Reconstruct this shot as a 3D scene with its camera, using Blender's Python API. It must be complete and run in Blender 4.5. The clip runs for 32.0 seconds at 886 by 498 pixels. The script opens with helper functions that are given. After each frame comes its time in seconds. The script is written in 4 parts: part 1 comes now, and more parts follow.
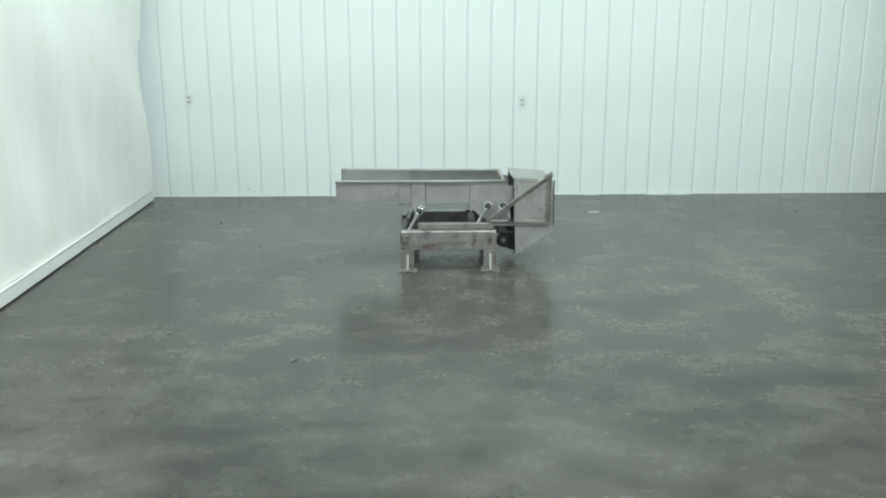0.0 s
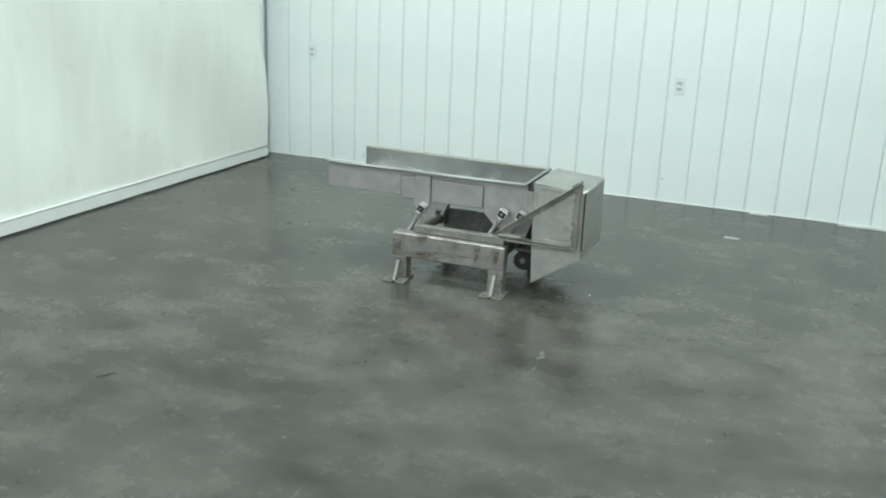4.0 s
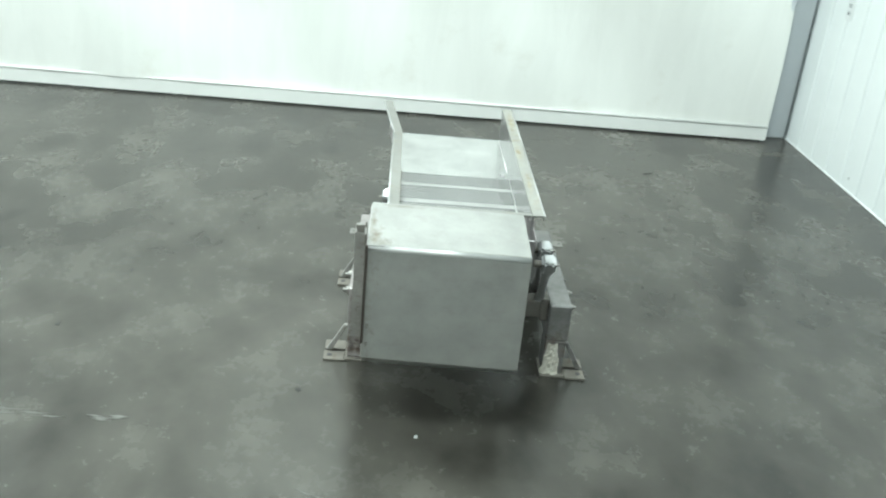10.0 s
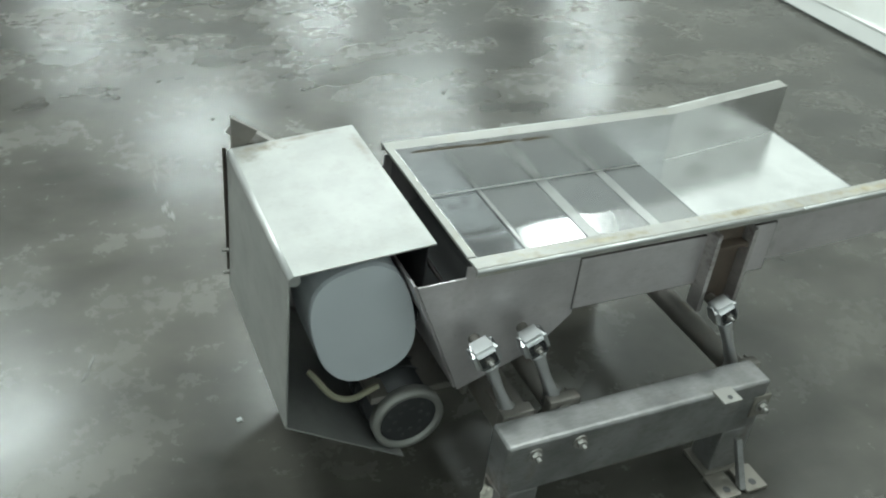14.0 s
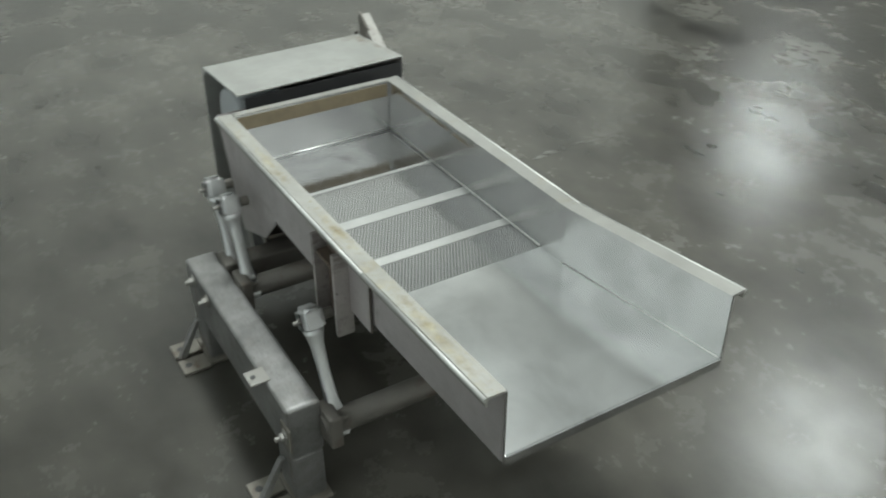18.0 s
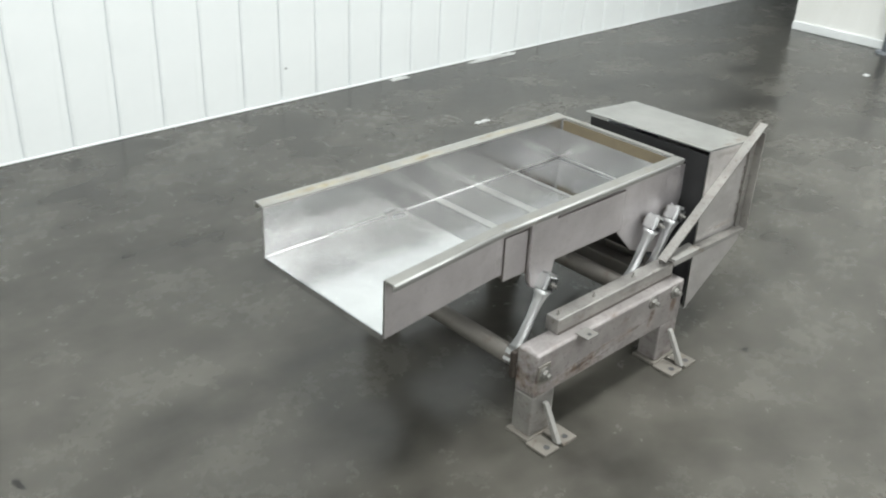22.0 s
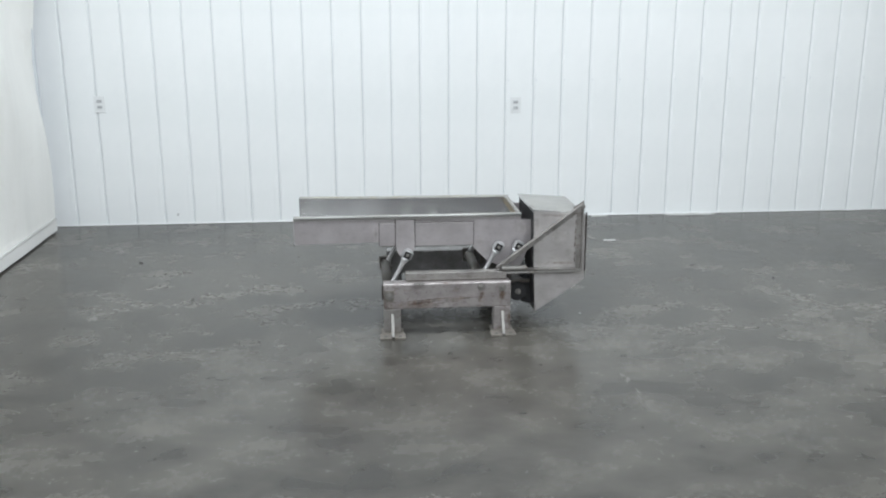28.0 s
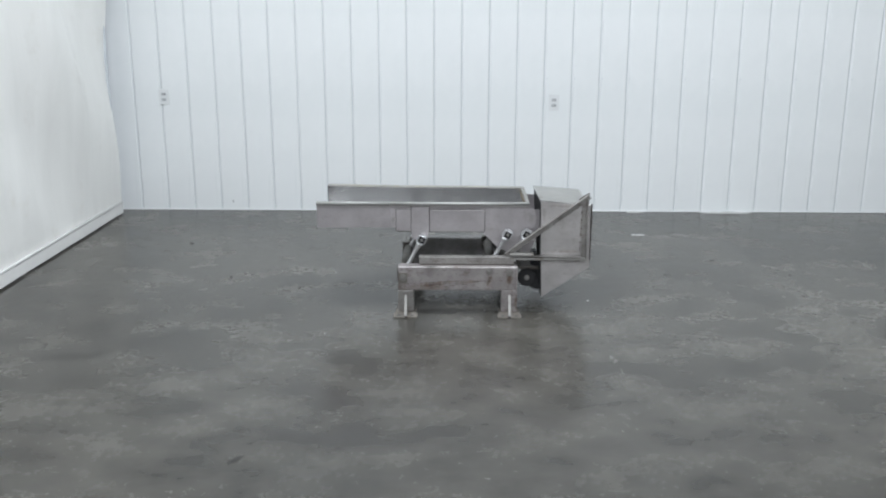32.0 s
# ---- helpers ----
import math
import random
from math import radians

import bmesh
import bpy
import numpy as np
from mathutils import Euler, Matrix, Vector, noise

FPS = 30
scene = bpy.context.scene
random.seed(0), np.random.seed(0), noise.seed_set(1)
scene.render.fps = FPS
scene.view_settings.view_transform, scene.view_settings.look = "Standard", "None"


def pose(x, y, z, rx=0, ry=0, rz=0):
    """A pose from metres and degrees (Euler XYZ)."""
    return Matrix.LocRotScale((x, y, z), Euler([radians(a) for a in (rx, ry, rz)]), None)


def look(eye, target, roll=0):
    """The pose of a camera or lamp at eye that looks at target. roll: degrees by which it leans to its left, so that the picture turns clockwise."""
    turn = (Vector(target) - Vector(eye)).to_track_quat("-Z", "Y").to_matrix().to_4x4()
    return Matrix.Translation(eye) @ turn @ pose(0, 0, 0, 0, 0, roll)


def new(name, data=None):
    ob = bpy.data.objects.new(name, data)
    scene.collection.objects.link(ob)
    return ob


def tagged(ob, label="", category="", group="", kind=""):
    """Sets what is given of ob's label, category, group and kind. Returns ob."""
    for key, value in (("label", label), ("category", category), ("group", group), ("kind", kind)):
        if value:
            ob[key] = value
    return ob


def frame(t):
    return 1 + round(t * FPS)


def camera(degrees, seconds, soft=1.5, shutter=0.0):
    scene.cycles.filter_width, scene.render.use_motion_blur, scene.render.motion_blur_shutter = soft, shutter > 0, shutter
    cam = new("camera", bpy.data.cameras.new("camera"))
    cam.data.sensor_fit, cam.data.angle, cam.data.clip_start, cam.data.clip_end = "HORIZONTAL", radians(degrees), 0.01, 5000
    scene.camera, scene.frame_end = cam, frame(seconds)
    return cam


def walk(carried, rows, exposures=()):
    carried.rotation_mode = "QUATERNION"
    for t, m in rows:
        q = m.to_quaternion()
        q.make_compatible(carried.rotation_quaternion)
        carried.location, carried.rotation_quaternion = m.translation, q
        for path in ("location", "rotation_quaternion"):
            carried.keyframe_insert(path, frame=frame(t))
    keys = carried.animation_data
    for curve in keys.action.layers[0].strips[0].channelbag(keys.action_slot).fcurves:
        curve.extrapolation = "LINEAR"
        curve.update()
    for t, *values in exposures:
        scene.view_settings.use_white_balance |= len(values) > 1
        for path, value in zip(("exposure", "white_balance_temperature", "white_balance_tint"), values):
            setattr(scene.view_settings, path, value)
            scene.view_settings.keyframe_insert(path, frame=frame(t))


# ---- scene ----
# ---------------------------------------------------------------- camera: seconds, eye, target, roll
cam = camera(50.98, 32.0, soft=2.0, shutter=0.4)
PATH = [
    (0, (-0.131, -6.637, 1.735), (-0.084, -4.700, 1.241), -0.10),
    (0.5, (-0.025, -6.545, 1.716), (-0.045, -4.614, 1.196), 0.44),
    (1, (0.151, -6.382, 1.721), (0.064, -4.461, 1.170), 0.87),
    (1.5, (0.366, -6.184, 1.708), (0.196, -4.270, 1.153), 0.97),
    (2, (0.609, -5.986, 1.705), (0.311, -4.082, 1.170), 0.86),
    (2.5, (0.860, -5.733, 1.691), (0.481, -3.840, 1.168), 1.33),
    (3, (1.177, -5.494, 1.688), (0.711, -3.626, 1.147), 1.66),
    (3.5, (1.502, -5.232, 1.707), (0.927, -3.402, 1.138), 1.97),
    (5.5, (2.661, -3.945, 1.684), (1.578, -2.373, 1.088), 3.36),
    (6, (2.880, -3.566, 1.684), (1.676, -2.093, 1.068), 3.25),
    (6.5, (3.043, -3.172, 1.676), (1.689, -1.846, 1.036), 3.49),
    (7, (3.175, -2.769, 1.668), (1.714, -1.573, 1.009), 3.28),
    (7.5, (3.283, -2.342, 1.670), (1.726, -1.290, 0.987), 3.54),
    (8, (3.337, -1.903, 1.665), (1.674, -1.046, 0.959), 3.73),
    (8.5, (3.360, -1.467, 1.676), (1.629, -0.784, 0.944), 4.33),
    (9, (3.352, -1.028, 1.680), (1.571, -0.519, 0.927), 4.37),
    (9.5, (3.275, -0.626, 1.675), (1.458, -0.335, 0.892), 4.64),
    (10, (3.149, -0.264, 1.677), (1.326, -0.162, 0.859), 5.45),
    (10.5, (3.012, 0.125, 1.685), (1.214, 0.007, 0.818), 5.38),
    (11, (2.861, 0.515, 1.632), (1.089, 0.169, 0.771), 4.48),
    (11.5, (2.641, 0.838, 1.635), (0.957, 0.222, 0.748), 3.21),
    (12, (2.363, 1.064, 1.635), (0.787, 0.228, 0.731), 3.85),
    (12.5, (2.082, 1.215, 1.627), (0.651, 0.183, 0.686), 6.12),
    (13, (1.780, 1.318, 1.612), (0.546, 0.098, 0.617), 7.43),
    (13.5, (1.468, 1.378, 1.591), (0.456, 0.018, 0.531), 7.10),
    (15.5, (0.071, 1.312, 1.548), (0.177, -0.208, 0.252), 2.26),
    (16, (-0.305, 1.264, 1.541), (0.058, -0.216, 0.246), -0.07),
    (16.5, (-0.663, 1.205, 1.537), (-0.150, -0.243, 0.257), 0.51),
    (17, (-1.006, 1.115, 1.541), (-0.284, -0.283, 0.306), 1.22),
    (17.5, (-1.311, 0.978, 1.572), (-0.221, -0.226, 0.404), 0.90),
    (18, (-1.568, 0.770, 1.566), (-0.134, -0.085, 0.465), -0.09),
    (18.5, (-1.768, 0.523, 1.571), (-0.218, -0.046, 0.442), 1.08),
    (19, (-1.888, 0.269, 1.582), (-0.243, -0.020, 0.482), 2.57),
    (19.5, (-1.956, -0.043, 1.567), (-0.285, -0.035, 0.469), 3.25),
    (20, (-1.974, -0.376, 1.572), (-0.287, -0.117, 0.529), 2.87),
    (20.5, (-1.958, -0.706, 1.580), (-0.320, -0.155, 0.573), 3.05),
    (21, (-1.919, -1.026, 1.588), (-0.384, -0.196, 0.611), 3.00),
    (21.5, (-1.877, -1.350, 1.599), (-0.492, -0.243, 0.674), 3.07),
    (22, (-1.835, -1.655, 1.606), (-0.601, -0.382, 0.681), 2.79),
    (22.5, (-1.780, -1.986, 1.600), (-0.681, -0.578, 0.702), 2.35),
    (23, (-1.698, -2.305, 1.621), (-0.737, -0.796, 0.726), 0.78),
    (23.5, (-1.624, -2.598, 1.634), (-0.709, -1.028, 0.798), 1.45),
    (24, (-1.492, -2.915, 1.642), (-0.695, -1.273, 0.825), 0.96),
    (24.5, (-1.400, -3.186, 1.658), (-0.693, -1.496, 0.855), 0.97),
    (25, (-1.294, -3.481, 1.668), (-0.611, -1.763, 0.906), 1.31),
    (25.5, (-1.155, -3.780, 1.633), (-0.519, -2.023, 0.919), 2.38),
    (26, (-1.012, -4.054, 1.654), (-0.498, -2.253, 0.950), 1.79),
    (26.5, (-0.858, -4.319, 1.640), (-0.444, -2.468, 1.004), 1.09),
    (28.5, (-0.221, -5.109, 1.643), (-0.122, -3.174, 1.147), -0.08),
    (29, (-0.096, -5.226, 1.657), (-0.062, -3.288, 1.163), 0.26),
    (29.5, (0.023, -5.294, 1.649), (0.004, -3.348, 1.187), 0.66),
    (30, (0.068, -5.317, 1.647), (0.031, -3.373, 1.178), 0.97),
    (30.5, (0.073, -5.330, 1.646), (-0.019, -3.390, 1.168), 0.68),
    (31, (0.057, -5.318, 1.646), (0.004, -3.379, 1.161), 0.27),
    (31.5, (0.050, -5.302, 1.640), (0.040, -3.365, 1.144), 0.17),
    (32, (0.033, -5.303, 1.647), (0.012, -3.368, 1.143), 0.13),
]
EXPOSURES = [(0, -0.4, 6180, -1), (6.0, -0.34, 6170, -2), (7.0, -0.22, 6160, -2), (9.0, -0.03, 6180, -1), (11.0, 0.1, 6200, 0), (13.0, -0.15, 6230, 0.5), (15.5, -0.25, 6300, 3), (17.0, -0.42, 6340, 4.6), (18.0, -0.52, 6500, 7), (18.5, -0.25, 6500, 6), (19.0, -0.18, 6550, 5), (20.0, -0.55, 6600, 7), (21.0, -0.35, 6600, 12), (22.0, -0.05, 6550, 13), (24, 0.16, 6420, 15), (26.0, 0.10, 6320, 15.5), (28.5, -0.43, 6220, 16), (30, -0.55, 6200, 16.5), (31, -0.58, 6180, 17), (32, -0.5, 6160, 17)]
walk(cam, [(t, look(eye, target, roll)) for t, eye, target, roll in PATH], EXPOSURES)

# ---------------------------------------------------------------- light
world = bpy.data.worlds.new("world")
scene.world = world
world.use_nodes = True
world.node_tree.nodes["Background"].inputs[0].default_value = (0.75, 0.85, 0.9, 1)
world.node_tree.nodes["Background"].inputs[1].default_value = 0.02

CEILING = 5.2
LAMP_Z = 4.8
LAMP_WATTS = 160.0
LAMPS = [(-1.2, -0.65), (2.1, -0.65), (-4.2, -5.35), (-1.3, -5.3), (2.0, -5.4),
         (-7.4, -10.0), (-4.1, -10.0), (-0.9, -10.1), (3.3, -10.1), (6.6, -9.7),
         (-10.0, -15.0), (-4.0, -14.4), (0.2, -14.6), (6.0, -14.6)]


# ---------------------------------------------------------------- materials
def material(name):
    m = bpy.data.materials.new(name)
    m.use_nodes = True
    nt = m.node_tree
    return m, nt, nt.nodes["Principled BSDF"]


def link(nt, a, b):
    nt.links.new(a, b)


def coords(nt, scale=(1, 1, 1), space="Object"):
    tc = nt.nodes.new("ShaderNodeTexCoord")
    mp = nt.nodes.new("ShaderNodeMapping")
    mp.inputs["Scale"].default_value = scale
    link(nt, tc.outputs[space], mp.inputs["Vector"])
    return mp.outputs["Vector"]


def noise_tex(nt, vec, scale, detail=4, rough=0.55, distort=0.0):
    n = nt.nodes.new("ShaderNodeTexNoise")
    n.inputs["Scale"].default_value = scale
    n.inputs["Detail"].default_value = detail
    n.inputs["Roughness"].default_value = rough
    n.inputs["Distortion"].default_value = distort
    link(nt, vec, n.inputs["Vector"])
    return n.outputs["Fac"]


def ramp(nt, fac, stops):
    r = nt.nodes.new("ShaderNodeValToRGB")
    el = r.color_ramp.elements
    while len(el) < len(stops):
        el.new(0.5)
    for e, (p, c) in zip(el, stops):
        e.position = p
        e.color = (c, c, c, 1) if isinstance(c, (int, float)) else (*c, 1)
    link(nt, fac, r.inputs["Fac"])
    return r.outputs["Color"]


def mixed(nt, fac, a, b, blend="MIX"):
    n = nt.nodes.new("ShaderNodeMix")
    n.data_type = "RGBA"
    n.blend_type = blend
    for sock, v in ((n.inputs[0], fac), (n.inputs[6], a), (n.inputs[7], b)):
        if isinstance(v, tuple):
            sock.default_value = (*v, 1)
        elif isinstance(v, (int, float)):
            sock.default_value = v
        else:
            link(nt, v, sock)
    return n.outputs[2]


def bump(nt, bsdf, height, strength, distance=0.01):
    b = nt.nodes.new("ShaderNodeBump")
    b.inputs["Strength"].default_value = strength
    b.inputs["Distance"].default_value = distance
    link(nt, height, b.inputs["Height"])
    link(nt, b.outputs["Normal"], bsdf.inputs["Normal"])


def steel(name, colour, rough, metal=0.9, brush=(1, 1, 1), dirt=0.25, dirt_colour=(0.16, 0.13, 0.10), grain=0.08, relief=0.05):
    """Worn stainless sheet: brushed grain, cloudy stains."""
    m, nt, b = material(name)
    v = coords(nt)
    big = noise_tex(nt, v, 7, 5, 0.6, 0.4)
    fine = noise_tex(nt, coords(nt, brush), 60, 3, 0.6)
    dark = tuple(c * 0.78 for c in colour)
    col = mixed(nt, ramp(nt, big, [(0.35, 0.0), (0.7, 1.0)]), dark, colour)
    stain = ramp(nt, noise_tex(nt, v, 15, 6, 0.65, 0.8), [(0.56, 0.0), (0.74, dirt)])
    col = mixed(nt, stain, col, dirt_colour)
    link(nt, col, b.inputs["Base Color"])
    b.inputs["Metallic"].default_value = metal
    link(nt, ramp(nt, mixed(nt, 0.5, big, fine), [(0.3, max(0.03, rough - grain)), (0.7, rough + grain)]), b.inputs["Roughness"])
    if relief:
        bump(nt, b, fine, relief, 0.002)
    return m


def plain(name, colour, rough=0.5, metal=0.0, vary=0.12, scale=20, strength=0.1):
    m, nt, b = material(name)
    n = noise_tex(nt, coords(nt), scale, 5, 0.6)
    low = tuple(c * (1 - vary) for c in colour)
    high = tuple(min(1, c * (1 + vary)) for c in colour)
    link(nt, mixed(nt, n, low, high), b.inputs["Base Color"])
    link(nt, ramp(nt, n, [(0.3, max(0.02, rough - 0.08)), (0.7, min(1, rough + 0.08))]), b.inputs["Roughness"])
    b.inputs["Metallic"].default_value = metal
    bump(nt, b, n, strength, 0.003)
    return m


def concrete():
    """Worn, sealed warehouse slab: soft clouds of tone, faint smudges, fine mottling and a crinkled sheen."""
    m, nt, b = material("polished_concrete")
    v = coords(nt)
    cloud = noise_tex(nt, v, 0.65, 2, 0.5)
    mid = noise_tex(nt, coords(nt, (1.0, 1.5, 1.0)), 2.6, 3, 0.5)
    fine = noise_tex(nt, v, 11.0, 5, 0.75)
    tone = mixed(nt, 0.10, mixed(nt, 0.58, cloud, mid), fine)
    col = ramp(nt, tone, [(0.33, (0.020, 0.0188, 0.0160)), (0.50, (0.063, 0.0598, 0.0512)), (0.67, (0.110, 0.1045, 0.0900))])
    smudge = ramp(nt, noise_tex(nt, v, 3.4, 3, 0.5), [(0.24, 0.6), (0.46, 0.0)])
    col = mixed(nt, smudge, col, (0.024, 0.0226, 0.0192))
    link(nt, col, b.inputs["Base Color"])
    link(nt, ramp(nt, mixed(nt, 0.5, mid, fine), [(0.32, 0.19), (0.50, 0.25), (0.68, 0.33)]), b.inputs["Roughness"])
    b.inputs["Specular IOR Level"].default_value = 0.42
    bump(nt, b, mixed(nt, 0.45, noise_tex(nt, v, 9, 3, 0.5), noise_tex(nt, v, 24, 4, 0.6)), 0.22, 0.004)
    return m


def white_panel():
    m, nt, b = material("white_wall_panel")
    v = coords(nt)
    n = noise_tex(nt, v, 1.6, 5, 0.6)
    streak = noise_tex(nt, coords(nt, (9, 9, 0.5)), 2.5, 6, 0.6)
    col = mixed(nt, ramp(nt, n, [(0.3, 0.0), (0.7, 1.0)]), (0.76, 0.79, 0.79), (0.83, 0.85, 0.85))
    col = mixed(nt, ramp(nt, streak, [(0.58, 0.0), (0.8, 0.22)]), col, (0.60, 0.63, 0.62))
    link(nt, col, b.inputs["Base Color"])
    b.inputs["Roughness"].default_value = 0.38
    b.inputs["Specular IOR Level"].default_value = 0.35
    bump(nt, b, n, 0.1, 0.01)
    return m


def curtain_cloth():
    m, nt, b = material("white_vinyl_curtain")
    v = coords(nt)
    n = noise_tex(nt, coords(nt, (1, 3, 0.6)), 1.4, 6, 0.6, 0.6)
    soil = noise_tex(nt, v, 3.0, 7, 0.68)
    col = mixed(nt, ramp(nt, n, [(0.3, 0.0), (0.7, 1.0)]), (0.82, 0.82, 0.79), (0.89, 0.89, 0.86))
    col = mixed(nt, ramp(nt, soil, [(0.58, 0.0), (0.75, 0.25)]), col, (0.62, 0.58, 0.50))
    link(nt, col, b.inputs["Base Color"])
    b.inputs["Roughness"].default_value = 0.55
    bump(nt, b, n, 0.25, 0.02)
    return m


def perforated():
    """Punched sheet: staggered round holes of 4 mm on a 6 mm pitch."""
    m, nt, b = material("perforated_steel")
    v = coords(nt, (1, 1, 0))

    def grid(offset):
        mp = nt.nodes.new("ShaderNodeMapping")
        mp.inputs["Scale"].default_value = (1 / 0.0135, 1 / 0.0078, 1)
        mp.inputs["Location"].default_value = (offset, offset, 0)
        link(nt, v, mp.inputs["Vector"])
        fr = nt.nodes.new("ShaderNodeVectorMath")
        fr.operation = "FRACTION"
        link(nt, mp.outputs["Vector"], fr.inputs[0])
        su = nt.nodes.new("ShaderNodeVectorMath")
        su.operation = "SUBTRACT"
        su.inputs[1].default_value = (0.5, 0.5, 0)
        link(nt, fr.outputs[0], su.inputs[0])
        mu = nt.nodes.new("ShaderNodeVectorMath")
        mu.operation = "MULTIPLY"
        mu.inputs[1].default_value = (1.73, 1.0, 0)
        link(nt, su.outputs[0], mu.inputs[0])
        ln = nt.nodes.new("ShaderNodeVectorMath")
        ln.operation = "LENGTH"
        link(nt, mu.outputs[0], ln.inputs[0])
        lt = nt.nodes.new("ShaderNodeMath")
        lt.operation = "LESS_THAN"
        lt.inputs[1].default_value = 0.34
        link(nt, ln.outputs["Value"], lt.inputs[0])
        return lt.outputs[0]
    hole = nt.nodes.new("ShaderNodeMath")
    hole.operation = "MAXIMUM"
    link(nt, grid(0.0), hole.inputs[0])
    link(nt, grid(0.5), hole.inputs[1])
    cloud = noise_tex(nt, coords(nt), 9, 5, 0.6)
    sheet = mixed(nt, cloud, (0.52, 0.52, 0.52), (0.66, 0.66, 0.66))
    link(nt, mixed(nt, hole.outputs[0], sheet, (0.15, 0.15, 0.15)), b.inputs["Base Color"])
    b.inputs["Metallic"].default_value = 0.9
    link(nt, ramp(nt, hole.outputs[0], [(0.0, 0.17), (1.0, 0.9)]), b.inputs["Roughness"])
    return m


def blob(nt, centre, half, tilt=0.0, plane="xz", seed=0.0, rag=1.0):
    """A soft ragged stain: an ellipse on the xz or xy plane, its rim broken up by noise."""
    tc = nt.nodes.new("ShaderNodeTexCoord")
    mp = nt.nodes.new("ShaderNodeMapping")
    mp.vector_type = "TEXTURE"
    link(nt, tc.outputs["Object"], mp.inputs["Vector"])
    if plane == "xz":
        mp.inputs["Location"].default_value = (centre[0], 0, centre[1])
        mp.inputs["Rotation"].default_value = (0, -tilt, 0)
        mp.inputs["Scale"].default_value = (half[0], 1000, half[1])
    else:
        mp.inputs["Location"].default_value = (centre[0], centre[1], 0)
        mp.inputs["Rotation"].default_value = (0, 0, tilt)
        mp.inputs["Scale"].default_value = (half[0], half[1], 1000)
    ln = nt.nodes.new("ShaderNodeVectorMath")
    ln.operation = "LENGTH"
    link(nt, mp.outputs["Vector"], ln.inputs[0])
    shift = nt.nodes.new("ShaderNodeMapping")
    shift.inputs["Location"].default_value = (seed, seed * 1.7, seed * 0.6)
    link(nt, tc.outputs["Object"], shift.inputs["Vector"])
    n = noise_tex(nt, shift.outputs["Vector"], 38, 5, 0.65)
    ad = nt.nodes.new("ShaderNodeMath")
    ad.operation = "MULTIPLY_ADD"
    ad.inputs[1].default_value = 2.4 * rag
    link(nt, n, ad.inputs[0])
    link(nt, ln.outputs["Value"], ad.inputs[2])
    return ramp(nt, ad.outputs[0], [(0.0, 1.0), (0.55, 1.0), (0.98, 0.0)]) if rag == 0 else ramp(nt, halved(nt, ad.outputs[0]), [(0.50, 1.0), (0.86, 0.0)])


def halved(nt, a):
    h = nt.nodes.new("ShaderNodeMath")
    h.operation = "MULTIPLY"
    h.inputs[1].default_value = 0.42
    link(nt, a, h.inputs[0])
    return h.outputs[0]


def worn_steel(name, low, high, rust=0.5, stains=(), rough=0.5, metal=0.75, tone_a=(0.036, 0.024, 0.017), tone_b=(0.125, 0.082, 0.055)):
    """Old machine steel: cloudy sheen, fine scratches, brown bloom in patches, and stains of their own shape."""
    m, nt, b = material(name)
    v = coords(nt)
    big = noise_tex(nt, v, 9, 5, 0.6)
    fine = noise_tex(nt, coords(nt, (1, 6, 6)), 45, 4, 0.6)
    col = mixed(nt, ramp(nt, mixed(nt, 0.3, big, fine), [(0.36, 0.0), (0.62, 1.0)]), low, high)
    bloom = ramp(nt, noise_tex(nt, coords(nt, (1.4, 1.4, 3.0)), 13, 7, 0.68), [(0.52, 0.0), (0.74, rust)])
    specks = ramp(nt, noise_tex(nt, v, 70, 4, 0.6), [(0.62, 0.0), (0.72, rust * 0.9)])
    mask = mixed(nt, 1.0, bloom, specks, "LIGHTEN")
    for st in stains:
        mk = blob(nt, *st[:2], *st[3:])
        mask = mixed(nt, 1.0, mask, mixed(nt, st[2], (0, 0, 0), mk), "LIGHTEN")
    tone = mixed(nt, ramp(nt, noise_tex(nt, v, 26, 5, 0.65), [(0.36, 0.0), (0.64, 1.0)]), tone_a, tone_b)
    link(nt, mixed(nt, mask, col, tone), b.inputs["Base Color"])
    link(nt, ramp(nt, mask, [(0.0, metal), (0.8, 0.0)]), b.inputs["Metallic"])
    link(nt, ramp(nt, mixed(nt, 0.5, mask, fine), [(0.2, rough - 0.08), (0.7, rough + 0.25)]), b.inputs["Roughness"])
    bump(nt, b, mixed(nt, 0.5, fine, bloom), 0.12, 0.002)
    return m


FLOOR = concrete()
PANEL = white_panel()
CLOTH = curtain_cloth()
# grey that stands for the shade deep in the wall grooves
GROOVE_SHADE = plain("grey_groove_shade", (0.60, 0.64, 0.65), 0.6, 0, 0.15, 5)
HEM = plain("white_vinyl_hem", (0.82, 0.82, 0.80), 0.45, 0, 0.06, 6)
TRIM = plain("white_trim", (0.80, 0.82, 0.82), 0.45, 0, 0.06, 8)
CEIL = plain("white_ceiling_sheet", (0.80, 0.82, 0.82), 0.6, 0, 0.05, 2)
FARWALL = plain("off_white_wall", (0.60, 0.62, 0.62), 0.6, 0, 0.06, 2)
PALEPOST = plain("pale_grey_post", (0.60, 0.63, 0.66), 0.6, 0, 0.08, 4)
GREYPOST = plain("grey_galvanised_post", (0.30, 0.32, 0.35), 0.5, 0.4, 0.15, 9)
RIM = steel("stainless_rim", (0.34, 0.335, 0.315), 0.56, 0.65, (1, 14, 14), 0.4, (0.22, 0.18, 0.11))
POLISHED = steel("polished_stainless_pan", (0.62, 0.625, 0.645), 0.13, 1.0, (14, 1, 14), 0.45, (0.20, 0.19, 0.20), 0.06, 0.0)
